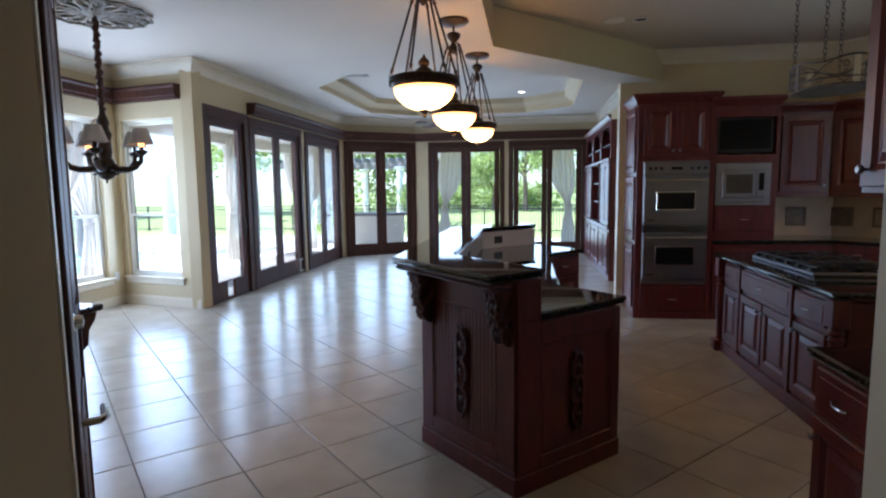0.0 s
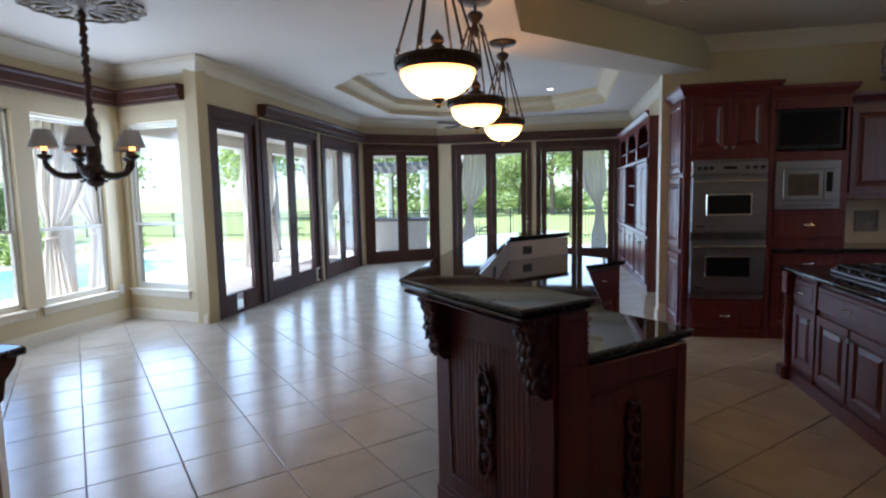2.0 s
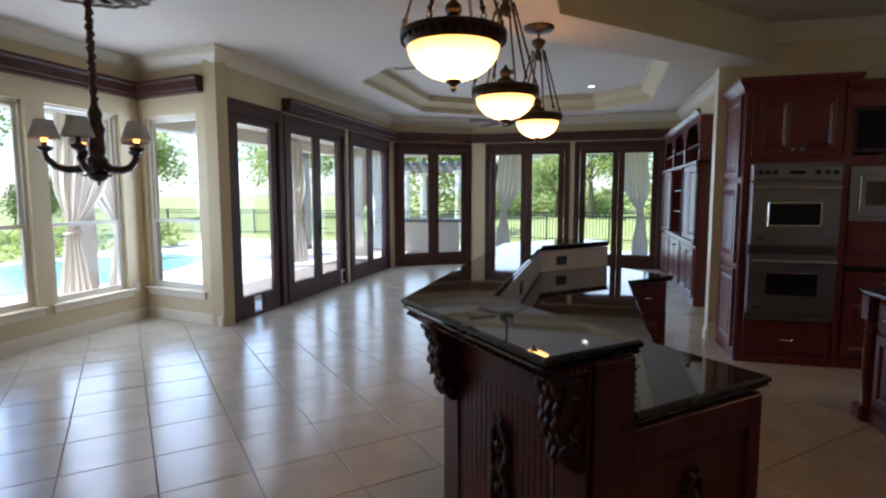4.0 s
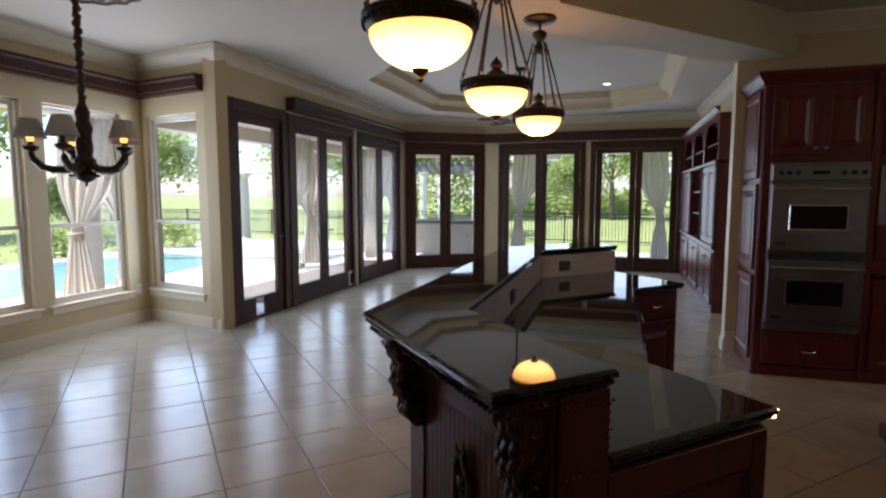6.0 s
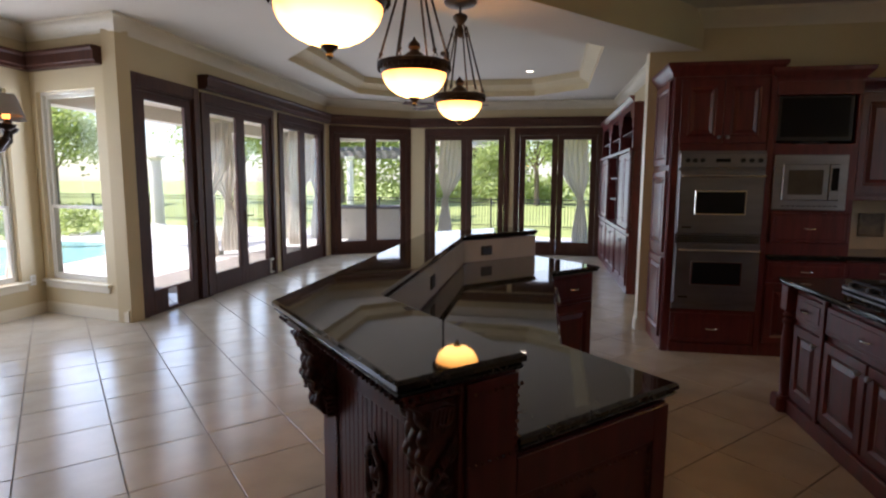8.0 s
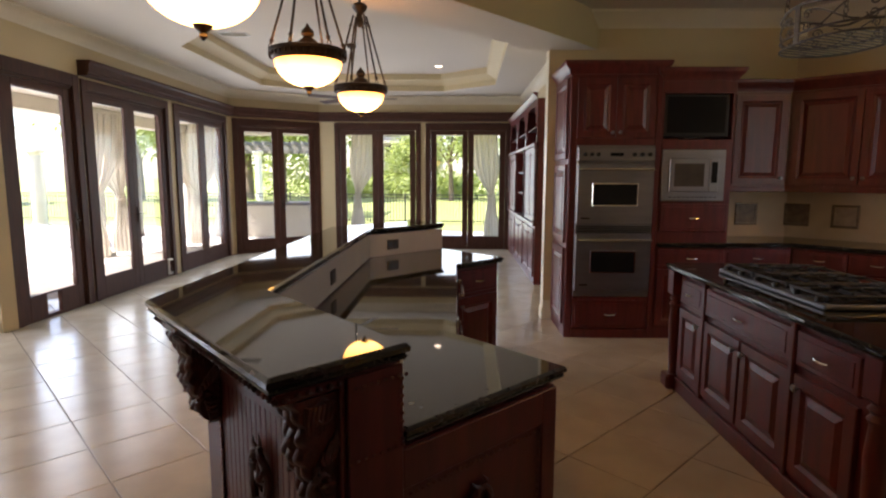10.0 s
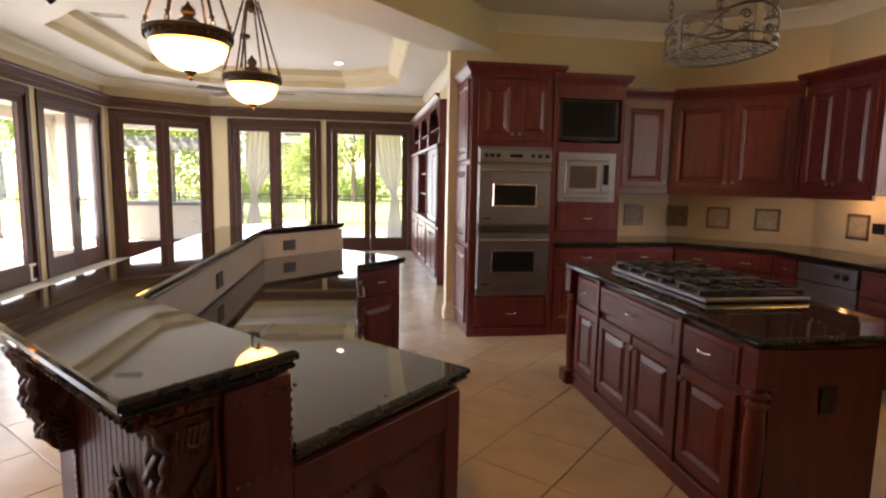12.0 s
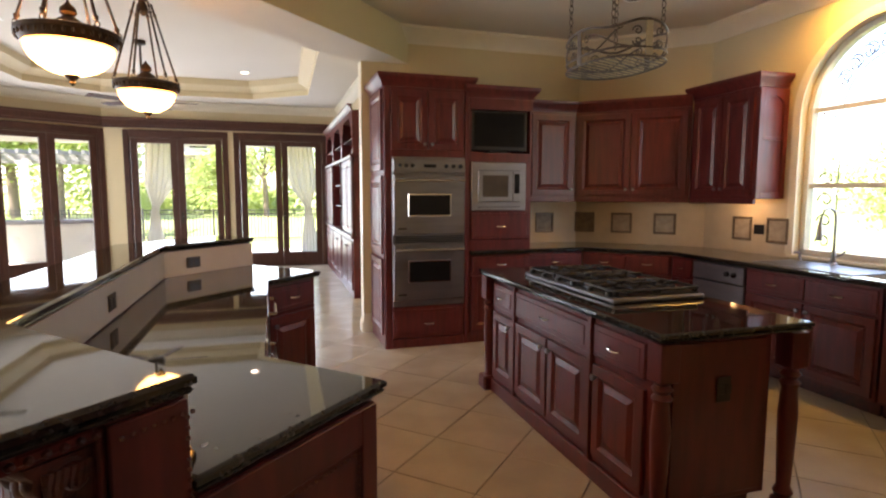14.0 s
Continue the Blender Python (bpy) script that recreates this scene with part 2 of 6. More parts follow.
def let_light_through(mat, colour, share):
    """Thin leaves and cloth pass part of the light on."""
    n, l = mat.node_tree.nodes, mat.node_tree.links
    t, m = n.new("ShaderNodeBsdfTranslucent"), n.new("ShaderNodeMixShader")
    t.inputs[0].default_value, m.inputs[0].default_value = (*colour, 1), share
    l.new(n["Principled BSDF"].outputs[0], m.inputs[1])
    l.new(t.outputs[0], m.inputs[2])
    l.new(m.outputs[0], n["Material Output"].inputs[0])


let_light_through(M_LEAF, (0.38, 0.46, 0.12), 0.45)
let_light_through(M_CURTAIN, (0.80, 0.74, 0.64), 0.40)
M_BARK = surface("bark", (0.20, 0.15, 0.11), (0.10, 0.075, 0.055), 0.9, scale=6, bump=0.8, bump_scale=25)
M_POOL = surface("pool_water", (0.26, 0.52, 0.58), (0.20, 0.46, 0.53), 0.08, scale=1.2, bump=0.3, bump_scale=4)
M_ROOF = surface("grey_roof", (0.22, 0.21, 0.20), (0.15, 0.14, 0.14), 0.8, bump=0.3)
M_FENCE = surface("black_railing", (0.02, 0.02, 0.02), (0.015, 0.015, 0.015), 0.5, bump=0.05)


def granite():
    mat, N, L, P = material("black_granite")
    tc = N.new("ShaderNodeTexCoord")
    vo = N.new("ShaderNodeTexVoronoi")
    vo.inputs["Scale"].default_value = 130.0
    L.new(tc.outputs["Object"], vo.inputs["Vector"])
    no = N.new("ShaderNodeTexNoise")
    no.inputs["Scale"].default_value, no.inputs["Detail"].default_value = 14.0, 6.0
    L.new(tc.outputs["Object"], no.inputs["Vector"])
    ramp = N.new("ShaderNodeValToRGB")
    e = ramp.color_ramp.elements
    e[0].position, e[0].color = 0.0, (0.012, 0.012, 0.011, 1)
    e[1].position, e[1].color = 1.0, (0.085, 0.078, 0.07, 1)
    mid = e.new(0.62)
    mid.color = (0.022, 0.021, 0.019, 1)
    sep = N.new("ShaderNodeSeparateColor")
    L.new(vo.outputs["Color"], sep.inputs[0])
    mul = N.new("ShaderNodeMath")
    mul.operation = "MULTIPLY"
    L.new(sep.outputs[0], mul.inputs[0])
    L.new(no.outputs["Fac"], mul.inputs[1])
    mr = N.new("ShaderNodeMapRange")
    mr.inputs["From Max"].default_value = 0.62
    L.new(mul.outputs[0], mr.inputs[0])
    L.new(mr.outputs[0], ramp.inputs[0])
    L.new(ramp.outputs[0], P.inputs["Base Color"])
    P.inputs["Roughness"].default_value = 0.032
    P.inputs["Specular IOR Level"].default_value = 0.75
    return mat


def clear_glass():
    mat, N, L, P = material("clear_glass")
    N.remove(P)
    tr, gl, lw, pw, ma, mx = N.new("ShaderNodeBsdfTransparent"), N.new("ShaderNodeBsdfGlossy"), N.new("ShaderNodeLayerWeight"), N.new("ShaderNodeMath"), N.new("ShaderNodeMath"), N.new("ShaderNodeMixShader")
    tr.inputs[0].default_value = (0.96, 0.98, 0.97, 1)
    gl.inputs["Roughness"].default_value = 0.01
    pw.operation, ma.operation = "POWER", "MULTIPLY_ADD"
    pw.inputs[1].default_value, ma.inputs[1].default_value, ma.inputs[2].default_value = 5.0, 0.6, 0.03
    lw.inputs[0].default_value = 0.5
    L.new(lw.outputs["Facing"], pw.inputs[0])
    L.new(pw.outputs[0], ma.inputs[0])
    L.new(ma.outputs[0], mx.inputs[0])
    L.new(tr.outputs[0], mx.inputs[1])
    L.new(gl.outputs[0], mx.inputs[2])
    L.new(mx.outputs[0], N["Material Output"].inputs[0])
    return mat


def glow(name, colour, strength, edge=None):
    mat, N, L, P = material(name)
    P.inputs["Base Color"].default_value = tuple(0.5 * c for c in colour) + (1,)
    P.inputs["Roughness"].default_value = 0.35
    P.inputs["Emission Strength"].default_value = strength
    if edge:
        no, mx, sx, mr = N.new("ShaderNodeTexNoise"), N.new("ShaderNodeMixRGB"), N.new("ShaderNodeSeparateXYZ"), N.new("ShaderNodeMapRange")
        st, ad = N.new("ShaderNodeMapRange"), N.new("ShaderNodeMath")
        no.inputs["Scale"].default_value, no.inputs["Detail"].default_value = 9.0, 3.0
        tc = N.new("ShaderNodeTexCoord")
        L.new(tc.outputs["Object"], no.inputs["Vector"])
        mx.inputs[1].default_value, mx.inputs[2].default_value = (*edge, 1), (*colour, 1)
        # glow falloff painted in by height: brightest at the base, amber towards the rim
        L.new(tc.outputs["Object"], sx.inputs[0])
        mr.inputs["From Min"].default_value, mr.inputs["From Max"].default_value = 2.066, 1.95
        L.new(sx.outputs["Z"], mr.inputs[0])
        ad.operation = "MULTIPLY_ADD"
        ad.inputs[1].default_value = 0.5
        L.new(no.outputs["Fac"], ad.inputs[0])
        L.new(mr.outputs[0], ad.inputs[2])
        L.new(ad.outputs[0], mx.inputs[0])
        st.inputs["To Min"].default_value, st.inputs["To Max"].default_value = 0.45 * strength, 1.5 * strength
        L.new(mr.outputs[0], st.inputs[0])
        L.new(st.outputs[0], P.inputs["Emission Strength"])
        L.new(mx.outputs[0], P.inputs["Emission Color"])
    else:
        P.inputs["Emission Color"].default_value = (*colour, 1)
    return mat


M_GRANITE = granite()
M_GLASS = clear_glass()
M_ALABASTER = glow("lit_alabaster_glass", (1.0, 0.52, 0.12), 3.0, (1.0, 0.33, 0.03))
M_BULB = glow("lit_bulb", (1.0, 0.32, 0.05), 2.0)
M_CAN = glow("lit_downlight_lens", (1.0, 0.85, 0.6), 4.0)

# ---- the large structure ----
CEIL = 3.20


def wall(name, p, q, openings=(), top=CEIL, thick=0.16, arch=None, label="cream painted plaster wall"):
    """A wall from p to q, the room on its left; openings (s0, s1, z0, z1) along it."""
    length = (Vector(q) - Vector(p)).length
    bm = bmesh.new()
    cuts = sorted({0.0, length, *[s for o in openings for s in o[:2]]})
    for s0, s1 in zip(cuts, cuts[1:]):
        holes = [o for o in openings if o[0] <= s0 + 1e-6 and o[1] >= s1 - 1e-6]
        if not holes:
            bx(bm, s0, s1, -thick, 0, 0, top)
            continue
        z0, z1 = holes[0][2], holes[0][3]
        if z0 > 0.01:
            bx(bm, s0, s1, -thick, 0, 0, z0)
        if arch and holes[0] == arch[0]:
            r = (s1 - s0) / 2
            n = 28
            for k in range(n):
                a, b = s0 + (s1 - s0) * k / n, s0 + (s1 - s0) * (k + 1) / n
                za = arch[1] + math.sqrt(max(r * r - (a - s0 - r) ** 2, 0))
                zb = arch[1] + math.sqrt(max(r * r - (b - s0 - r) ** 2, 0))
                lo = [bm.verts.new(v) for v in ((a, -thick, za), (b, -thick, zb), (b, 0, zb), (a, 0, za))]
                hi = [bm.verts.new(v) for v in ((a, -thick, top), (b, -thick, top), (b, 0, top), (a, 0, top))]
                bm.faces.new(lo[::-1])
                bm.faces.new(hi)
                for j in range(4):
                    bm.faces.new((lo[j], lo[(j + 1) % 4], hi[(j + 1) % 4], hi[j]))
        elif z1 < top - 0.01:
            bx(bm, s0, s1, -thick, 0, z1, top)
    bmesh.ops.remove_doubles(bm, verts=bm.verts, dist=1e-5)
    return solid(name, bm, M_WALL, label, "wall", "structure", m=along(p, q))


DOOR_H = 2.57
W_LEFT, W_FAR = -4.25, 13.5
wall("wall_kitchen_east", (4.62, 2.2), (4.62, 6.58), [(1.95, 3.31, 0.95, 2.9)], arch=((1.95, 3.31, 0.95, 2.9), 2.17))
wall("wall_kitchen_corner", (4.62, 6.58), (3.64, 7.56))
wall("wall_kitchen_north", (3.64, 7.56), (1.11, 7.56))
wall("wall_family_east", (1.60, 7.72), (1.60, W_FAR))
FAR_DOORS = [(0.35, 2.03), (2.25, 3.96)]
wall("wall_family_north", (1.60, W_FAR), (-2.75, W_FAR), [(a, b, 0.0, DOOR_H) for a, b in FAR_DOORS])
CH_A, CH_B = (-2.75, 13.5), (-4.25, 12.46)
wall("wall_family_corner", CH_A, CH_B, [(0.05, 1.71, 0.0, DOOR_H)])
WEST_DOORS = [(0.23, 2.08), (2.37, 4.22)]
wall("wall_family_west", (W_LEFT, 12.46), (W_LEFT, 6.78), [(a, b, 0.0, DOOR_H) for a, b in WEST_DOORS] + [(4.40, 5.46, 0.0, DOOR_H)])
NK_A, NK_B = (-4.25, 6.78), (-5.58, 7.05)
wall("wall_nook_north", NK_A, NK_B, [(0.34, 1.27, 0.40, 2.50)])
wall("wall_nook_west", (-5.58, 7.05), (-5.58, 2.25), [(0.29, 1.24, 0.40, 2.50), (1.45, 2.40, 0.40, 2.50)])
wall("wall_nook_south", (-5.58, 2.25), (-1.97, 2.25))
wall("wall_hall_door", (-1.97, 2.25), (-0.89, 1.04), [(0.10, 1.50, 0.0, 2.45)], thick=0.14)
wall("wall_hall_west", (-0.89, 1.04), (-0.89, -2.0))
wall("wall_hall_south", (-0.89, -2.0), (0.39, -2.0))
wall("wall_hall_east", (0.39, -2.0), (0.39, 0.90))
wall("wall_pantry_south", (0.39, 0.90), (1.72, 0.90), thick=0.10)
wall("wall_pantry_east", (1.72, 0.90), (1.72, 2.2))
wall("wall_kitchen_south", (1.72, 2.2), (4.62, 2.2))

solid("floor", box(-6.0, 4.9, -2.3, 13.7, -0.12, -0.006), M_GROUT, "grey-brown grout bed under the floor tiles", "floor", "structure")

# ceilings: flat sheets round a recessed tray over the family room
TRAY = [(0.80, 8.85), (0.86, 12.0), (-0.08, 12.75), (-2.55, 12.75), (-3.42, 12.0), (-3.42, 9.0), (-2.6, 8.1), (-0.1, 8.1)]


def ceiling_sheet():
    bm = bmesh.new()
    outer = [(4.9, 13.8), (-6.0, 13.8), (-6.0, -2.3), (4.9, -2.3)]
    ov = [bm.verts.new((x, y, CEIL)) for x, y in outer]
    iv = [bm.verts.new((x, y, CEIL)) for x, y in TRAY]
    es = [bm.edges.new((ov[k], ov[(k + 1) % 4])) for k in range(4)] + [bm.edges.new((iv[k], iv[(k + 1) % len(iv)])) for k in range(len(iv))]
    bmesh.ops.triangle_fill(bm, use_beauty=True, edges=es)
    return bm


solid("ceiling", ceiling_sheet(), M_CEIL, "smooth off-white painted ceiling", "ceiling", "structure")
bm = bmesh.new()
# tray: a vertical cream band, a ledge and a higher flat field
ring = TRAY[:]
for (d0, z0), (d1, z1) in zip([(0, CEIL), (0, CEIL + 0.10), (-0.0, CEIL + 0.10), (0.16, CEIL + 0.19)], [(0, CEIL + 0.10), (0.0, CEIL + 0.10), (0.16, CEIL + 0.19), (0.16, CEIL + 0.30)]):
    a = [bm.verts.new((x, y, z0)) for x, y in inset_poly(ring, d0)]
    b = [bm.verts.new((x, y, z1)) for x, y in inset_poly(ring, d1)]
    for k in range(len(ring)):
        bm.faces.new((a[k], a[(k + 1) % len(ring)], b[(k + 1) % len(ring)], b[k]))
bmesh.ops.remove_doubles(bm, verts=bm.verts, dist=1e-4)
solid("ceiling_tray_sides", bm, M_WALL, "cream moulded sides of the ceiling tray", "ceiling", "structure")
bm = bmesh.new()
bm.faces.new([bm.verts.new((x, y, CEIL + 0.30)) for x, y in inset_poly(TRAY, 0.16)])
solid("ceiling_tray_field", bm, M_CEIL, "off-white field of the recessed ceiling tray", "ceiling", "structure")
bm = box(-6.2, 5.1, -2.5, 13.9, CEIL + 0.32, CEIL + 0.45)
solid("ceiling_roof_deck", bm, M_ROOF, "grey roof deck above the ceiling", "roof", "structure")

# dropped beam between kitchen and family room
bm = prism(bmesh.new(), [(-0.36, 0.95), (-0.36, 5.42), (1.32, 7.22), (1.60, 7.555), (1.105, 7.70), (-0.85, 5.80), (-0.85, 0.95)], 2.83, CEIL - 0.003)
solid("beam", bm, M_CEIL, "off-white dropped ceiling beam over the bar", "beam", "structure")
bm = prism(bmesh.new(), [(-0.356, 0.95), (-0.356, 5.418), (1.323, 7.217), (1.602, 7.552), (1.598, 7.557), (1.318, 7.223), (-0.361, 5.422), (-0.361, 0.95)], 2.832, CEIL - 0.004)
solid("beam_face", bm, M_WALL, "cream painted kitchen face of the beam", "beam", "structure")

CROWN = [(0.0, 3.04), (-0.012, 3.04), (-0.02, 3.065), (-0.06, 3.10), (-0.11, 3.165), (-0.13, 3.17), (-0.13, 3.197), (0.0, 3.197)]


def crown(name, path, label="cream cove crown moulding"):
    bm = sweep(bmesh.new(), path, CROWN)
    return solid(name, bm, M_TRIM, label, "crown moulding", "structure", smooth=True)


crown("trim_crown_kitchen", [(4.62, 2.2), (4.62, 6.58), (3.64, 7.56), (1.32, 7.56)])
crown("trim_crown_family", [(1.60, 7.72), (1.60, 13.5), (-2.75, 13.5), (-4.25, 12.46), (-4.25, 6.78), (-5.58, 7.05), (-5.58, 2.25), (-1.97, 2.25)])


def baseboard(p, q, mat=None, h=0.13):
    n = (Vector(q) - Vector(p)).length
    bm = bx(bmesh.new(), 0, n, 0.001, 0.018, 0, h - 0.02)
    bx(bm, 0, n, 0.001, 0.011, h - 0.02, h)
    return solid("baseboard", bm, mat or M_TRIM, "painted wooden baseboard along the wall", "baseboard", "structure", m=along(p, q))


baseboard((-4.27, 6.784), (-5.56, 7.046))
baseboard((-5.58, 7.03), (-5.58, 2.27))
baseboard((-5.56, 2.25), (-2.0, 2.25))
baseboard((1.60, 13.2), (1.60, W_FAR), M_DOOR)
baseboard((1.585, W_FAR), (1.32, W_FAR), M_DOOR)
baseboard((-0.50, W_FAR), (-0.58, W_FAR), M_DOOR)
baseboard((1.11, 7.56), (1.11, 7.71))
bm = box(1.108, 1.12, 7.563, 7.717, 0, 2.83)
solid("trim_wall_end", bm, M_TRIM, "cream painted end of the partition wall", "trim", "structure")
bm = bx(bmesh.new(), 1.11, 1.20, 7.545, 7.56, 0.0, 0.2)
solid("trim_plinth", bm, M_TRIM, "cream painted plinth block on the partition", "trim", "structure")


# ---- doors and windows ----
def handle_set(parent, x, z, side=1):
    bm = box(x - 0.022, x + 0.022, 0.0, 0.012, z - 0.11, z + 0.11, 0.004)
    tube(bm, [(x, 0.01, z + 0.02), (x, 0.05, z + 0.02), (x + 0.02 * side, 0.06, z + 0.02), (x + 0.11 * side, 0.058, z + 0.015)], 0.009, 8)
    part("door_handle", bm, M_BRONZE, parent, "dark bronze lever handle", True)


def leaf(parent, s0, s1, top, handle=0, flap=False):
    st, bot, th = 0.105, 0.24, 0.045
    if s1 - s0 > 0.95:
        st = 0.115
    g0, g1, h0, h1 = s0 + st, s1 - st, 0.02 + bot, top - 0.075
    bm = bmesh.new()
    bx(bm, s0, g0, -0.05, -0.05 + th, 0.012, top, bev=0.004)
    bx(bm, g1, s1, -0.05, -0.05 + th, 0.012, top, bev=0.004)
    if flap:
        c = (s0 + s1) / 2 + 0.02
        bx(bm, g0, c - 0.11, -0.05, -0.05 + th, 0.012, h0)
        bx(bm, c + 0.11, g1, -0.05, -0.05 + th, 0.012, h0)
        bx(bm, c - 0.11, c + 0.11, -0.05, -0.05 + th, 0.012, 0.035)
    else:
        bx(bm, g0, g1, -0.05, -0.05 + th, 0.012, h0, bev=0.004)
    bx(bm, g0, g1, -0.05, -0.05 + th, h1, top, bev=0.004)
    for a, b, c, d in ((g0, g0 + 0.014, h0, h1), (g1 - 0.014, g1, h0, h1), (g0, g1, h0, h0 + 0.014), (g0, g1, h1 - 0.014, h1)):
        bx(bm, a, b, -0.043, -0.012, c, d)
    ob = part("door_leaf", bm, M_DOOR, parent, "dark stained wooden leaf with a full-height pane")
    pane = part("pane", box(g0 + 0.004, g1 - 0.004, -0.032, -0.026, h0 + 0.004, h1 - 0.004), M_GLASS, ob)
    pane.visible_shadow = False
    if handle:
        handle_set(ob, s1 - 0.05 if handle > 0 else s0 + 0.05, 1.0, -handle)
    if flap:
        fb = bmesh.new()
        for a, b, e, f in ((c - 0.12, c - 0.085, 0.03, 0.27), (c + 0.085, c + 0.12, 0.03, 0.27), (c - 0.085, c + 0.085, 0.03, 0.055), (c - 0.085, c + 0.085, 0.235, 0.27)):
            bx(fb, a, b, -0.055, 0.012, e, f, bev=0.003)
        fl = part("pet_door", fb, M_WHITE, ob, "white framed pet door")
        pn = part("flap", box(c - 0.085, c + 0.085, -0.02, -0.015, 0.055, 0.235), M_GLASS, fl, "clear plastic flap")
        pn.visible_shadow = False


def glazed_doors(name, p, q, s0, s1, leaves, label, flap=False, trim=0.115):
    m = along(p, q)
    ob = thing(name, m, label, "door", kind="structure")
    top = DOOR_H - 0.06
    bm = bmesh.new()
    for a, b, c, d in ((s0, s0 + 0.05, 0, DOOR_H), (s1 - 0.05, s1, 0, DOOR_H), (s0, s1, top, DOOR_H)):
        bx(bm, a, b, -0.14, -0.002, c, d)
    bx(bm, s0 + 0.05, s1 - 0.05, -0.15, 0.0, 0.0, 0.012)
    part("door_frame", bm, M_DOOR, ob)
    bm = bmesh.new()
    ht = DOOR_H + trim
    for a, b, c, d in ((s0 - trim + 0.03, s0 + 0.03, 0, ht), (s1 - 0.03, s1 + trim - 0.03, 0, ht), (s0 + 0.03, s1 - 0.03, DOOR_H - 0.03, ht)):
        bx(bm, a, b, 0.001, 0.028, c, d, bev=0.006)
    part("casing", bm, M_DOOR, ob, "dark stained flat wooden casing")
    w = (s1 - s0 - 0.11) / leaves
    for k in range(leaves):
        a = s0 + 0.055 + k * w
        leaf(ob, a + 0.002, a + w - 0.002, top - 0.004, (1 if k == 0 else 0) if leaves > 1 else -1, flap)
    return ob


FD = "closed pair of dark wooden glazed patio doors"
for i, (a, b) in enumerate(FAR_DOORS):
    glazed_doors("door_%d" % (1 + i), (1.60, W_FAR), (-2.75, W_FAR), a, b, 2, FD, trim=0.09)
glazed_doors("door_3", CH_A, CH_B, 0.05, 1.71, 2, FD, trim=0.09)
for i, (a, b) in enumerate(WEST_DOORS):
    glazed_doors("door_%d" % (4 + i), (W_LEFT, 12.46), (W_LEFT, 6.78), a, b, 2, FD, trim=0.09)
glazed_doors("door_6", (W_LEFT, 12.46), (W_LEFT, 6.78), 4.40, 5.46, 1, "closed single dark wooden glazed door with a pet flap", True)


def sash_window(name, p, q, s0, s1, z0, z1, rail):
    ob = thing(name, along(p, q), "pale painted double-hung sash window with a deep sill", "window", kind="structure")
    bm = bmesh.new()
    for a, b, c, d in ((s0, s0 + 0.03, z0, z1), (s1 - 0.03, s1, z0, z1), (s0, s1, z1 - 0.03, z1), (s0, s1, z0, z0 + 0.03)):
        bx(bm, a, b, -0.14, -0.05, c, d)
    part("window_frame", bm, M_SASH, ob)
    for nm, c, d, y in (("lower_sash", z0 + 0.03, rail + 0.02, -0.085), ("upper_sash", rail - 0.02, z1 - 0.03, -0.115)):
        a, b = s0 + 0.03, s1 - 0.03
        bm = bmesh.new()
        for e, f, g, h in ((a, a + 0.03, c, d), (b - 0.03, b, c, d), (a + 0.03, b - 0.03, c, c + 0.035), (a + 0.03, b - 0.03, d - 0.035, d)):
            bx(bm, e, f, y, y + 0.028, g, h, bev=0.003)
        sash = part(nm, bm, M_SASH, ob)
        pane = part("pane", box(a + 0.03, b - 0.03, y + 0.011, y + 0.016, c + 0.035, d - 0.035), M_GLASS, sash)
        pane.visible_shadow = False
    bm = bx(bmesh.new(), s0 - 0.07, s1 + 0.07, -0.05, 0.05, z0 - 0.03, z0 - 0.002, bev=0.006)
    bx(bm, s0 - 0.05, s1 + 0.05, 0.001, 0.022, z0 - 0.10, z0 - 0.031, bev=0.004)
    part("window_sill", bm, M_TRIM, ob, "cream painted sill with an apron")
    return ob


sash_window("window_1", NK_A, NK_B, 0.34, 1.27, 0.40, 2.50, 1.23)
sash_window("window_2", (-5.58, 7.05), (-5.58, 2.25), 0.29, 1.24, 0.40, 2.50, 1.23)
sash_window("window_3", (-5.58, 7.05), (-5.58, 2.25), 1.45, 2.40, 0.40, 2.50, 1.23)


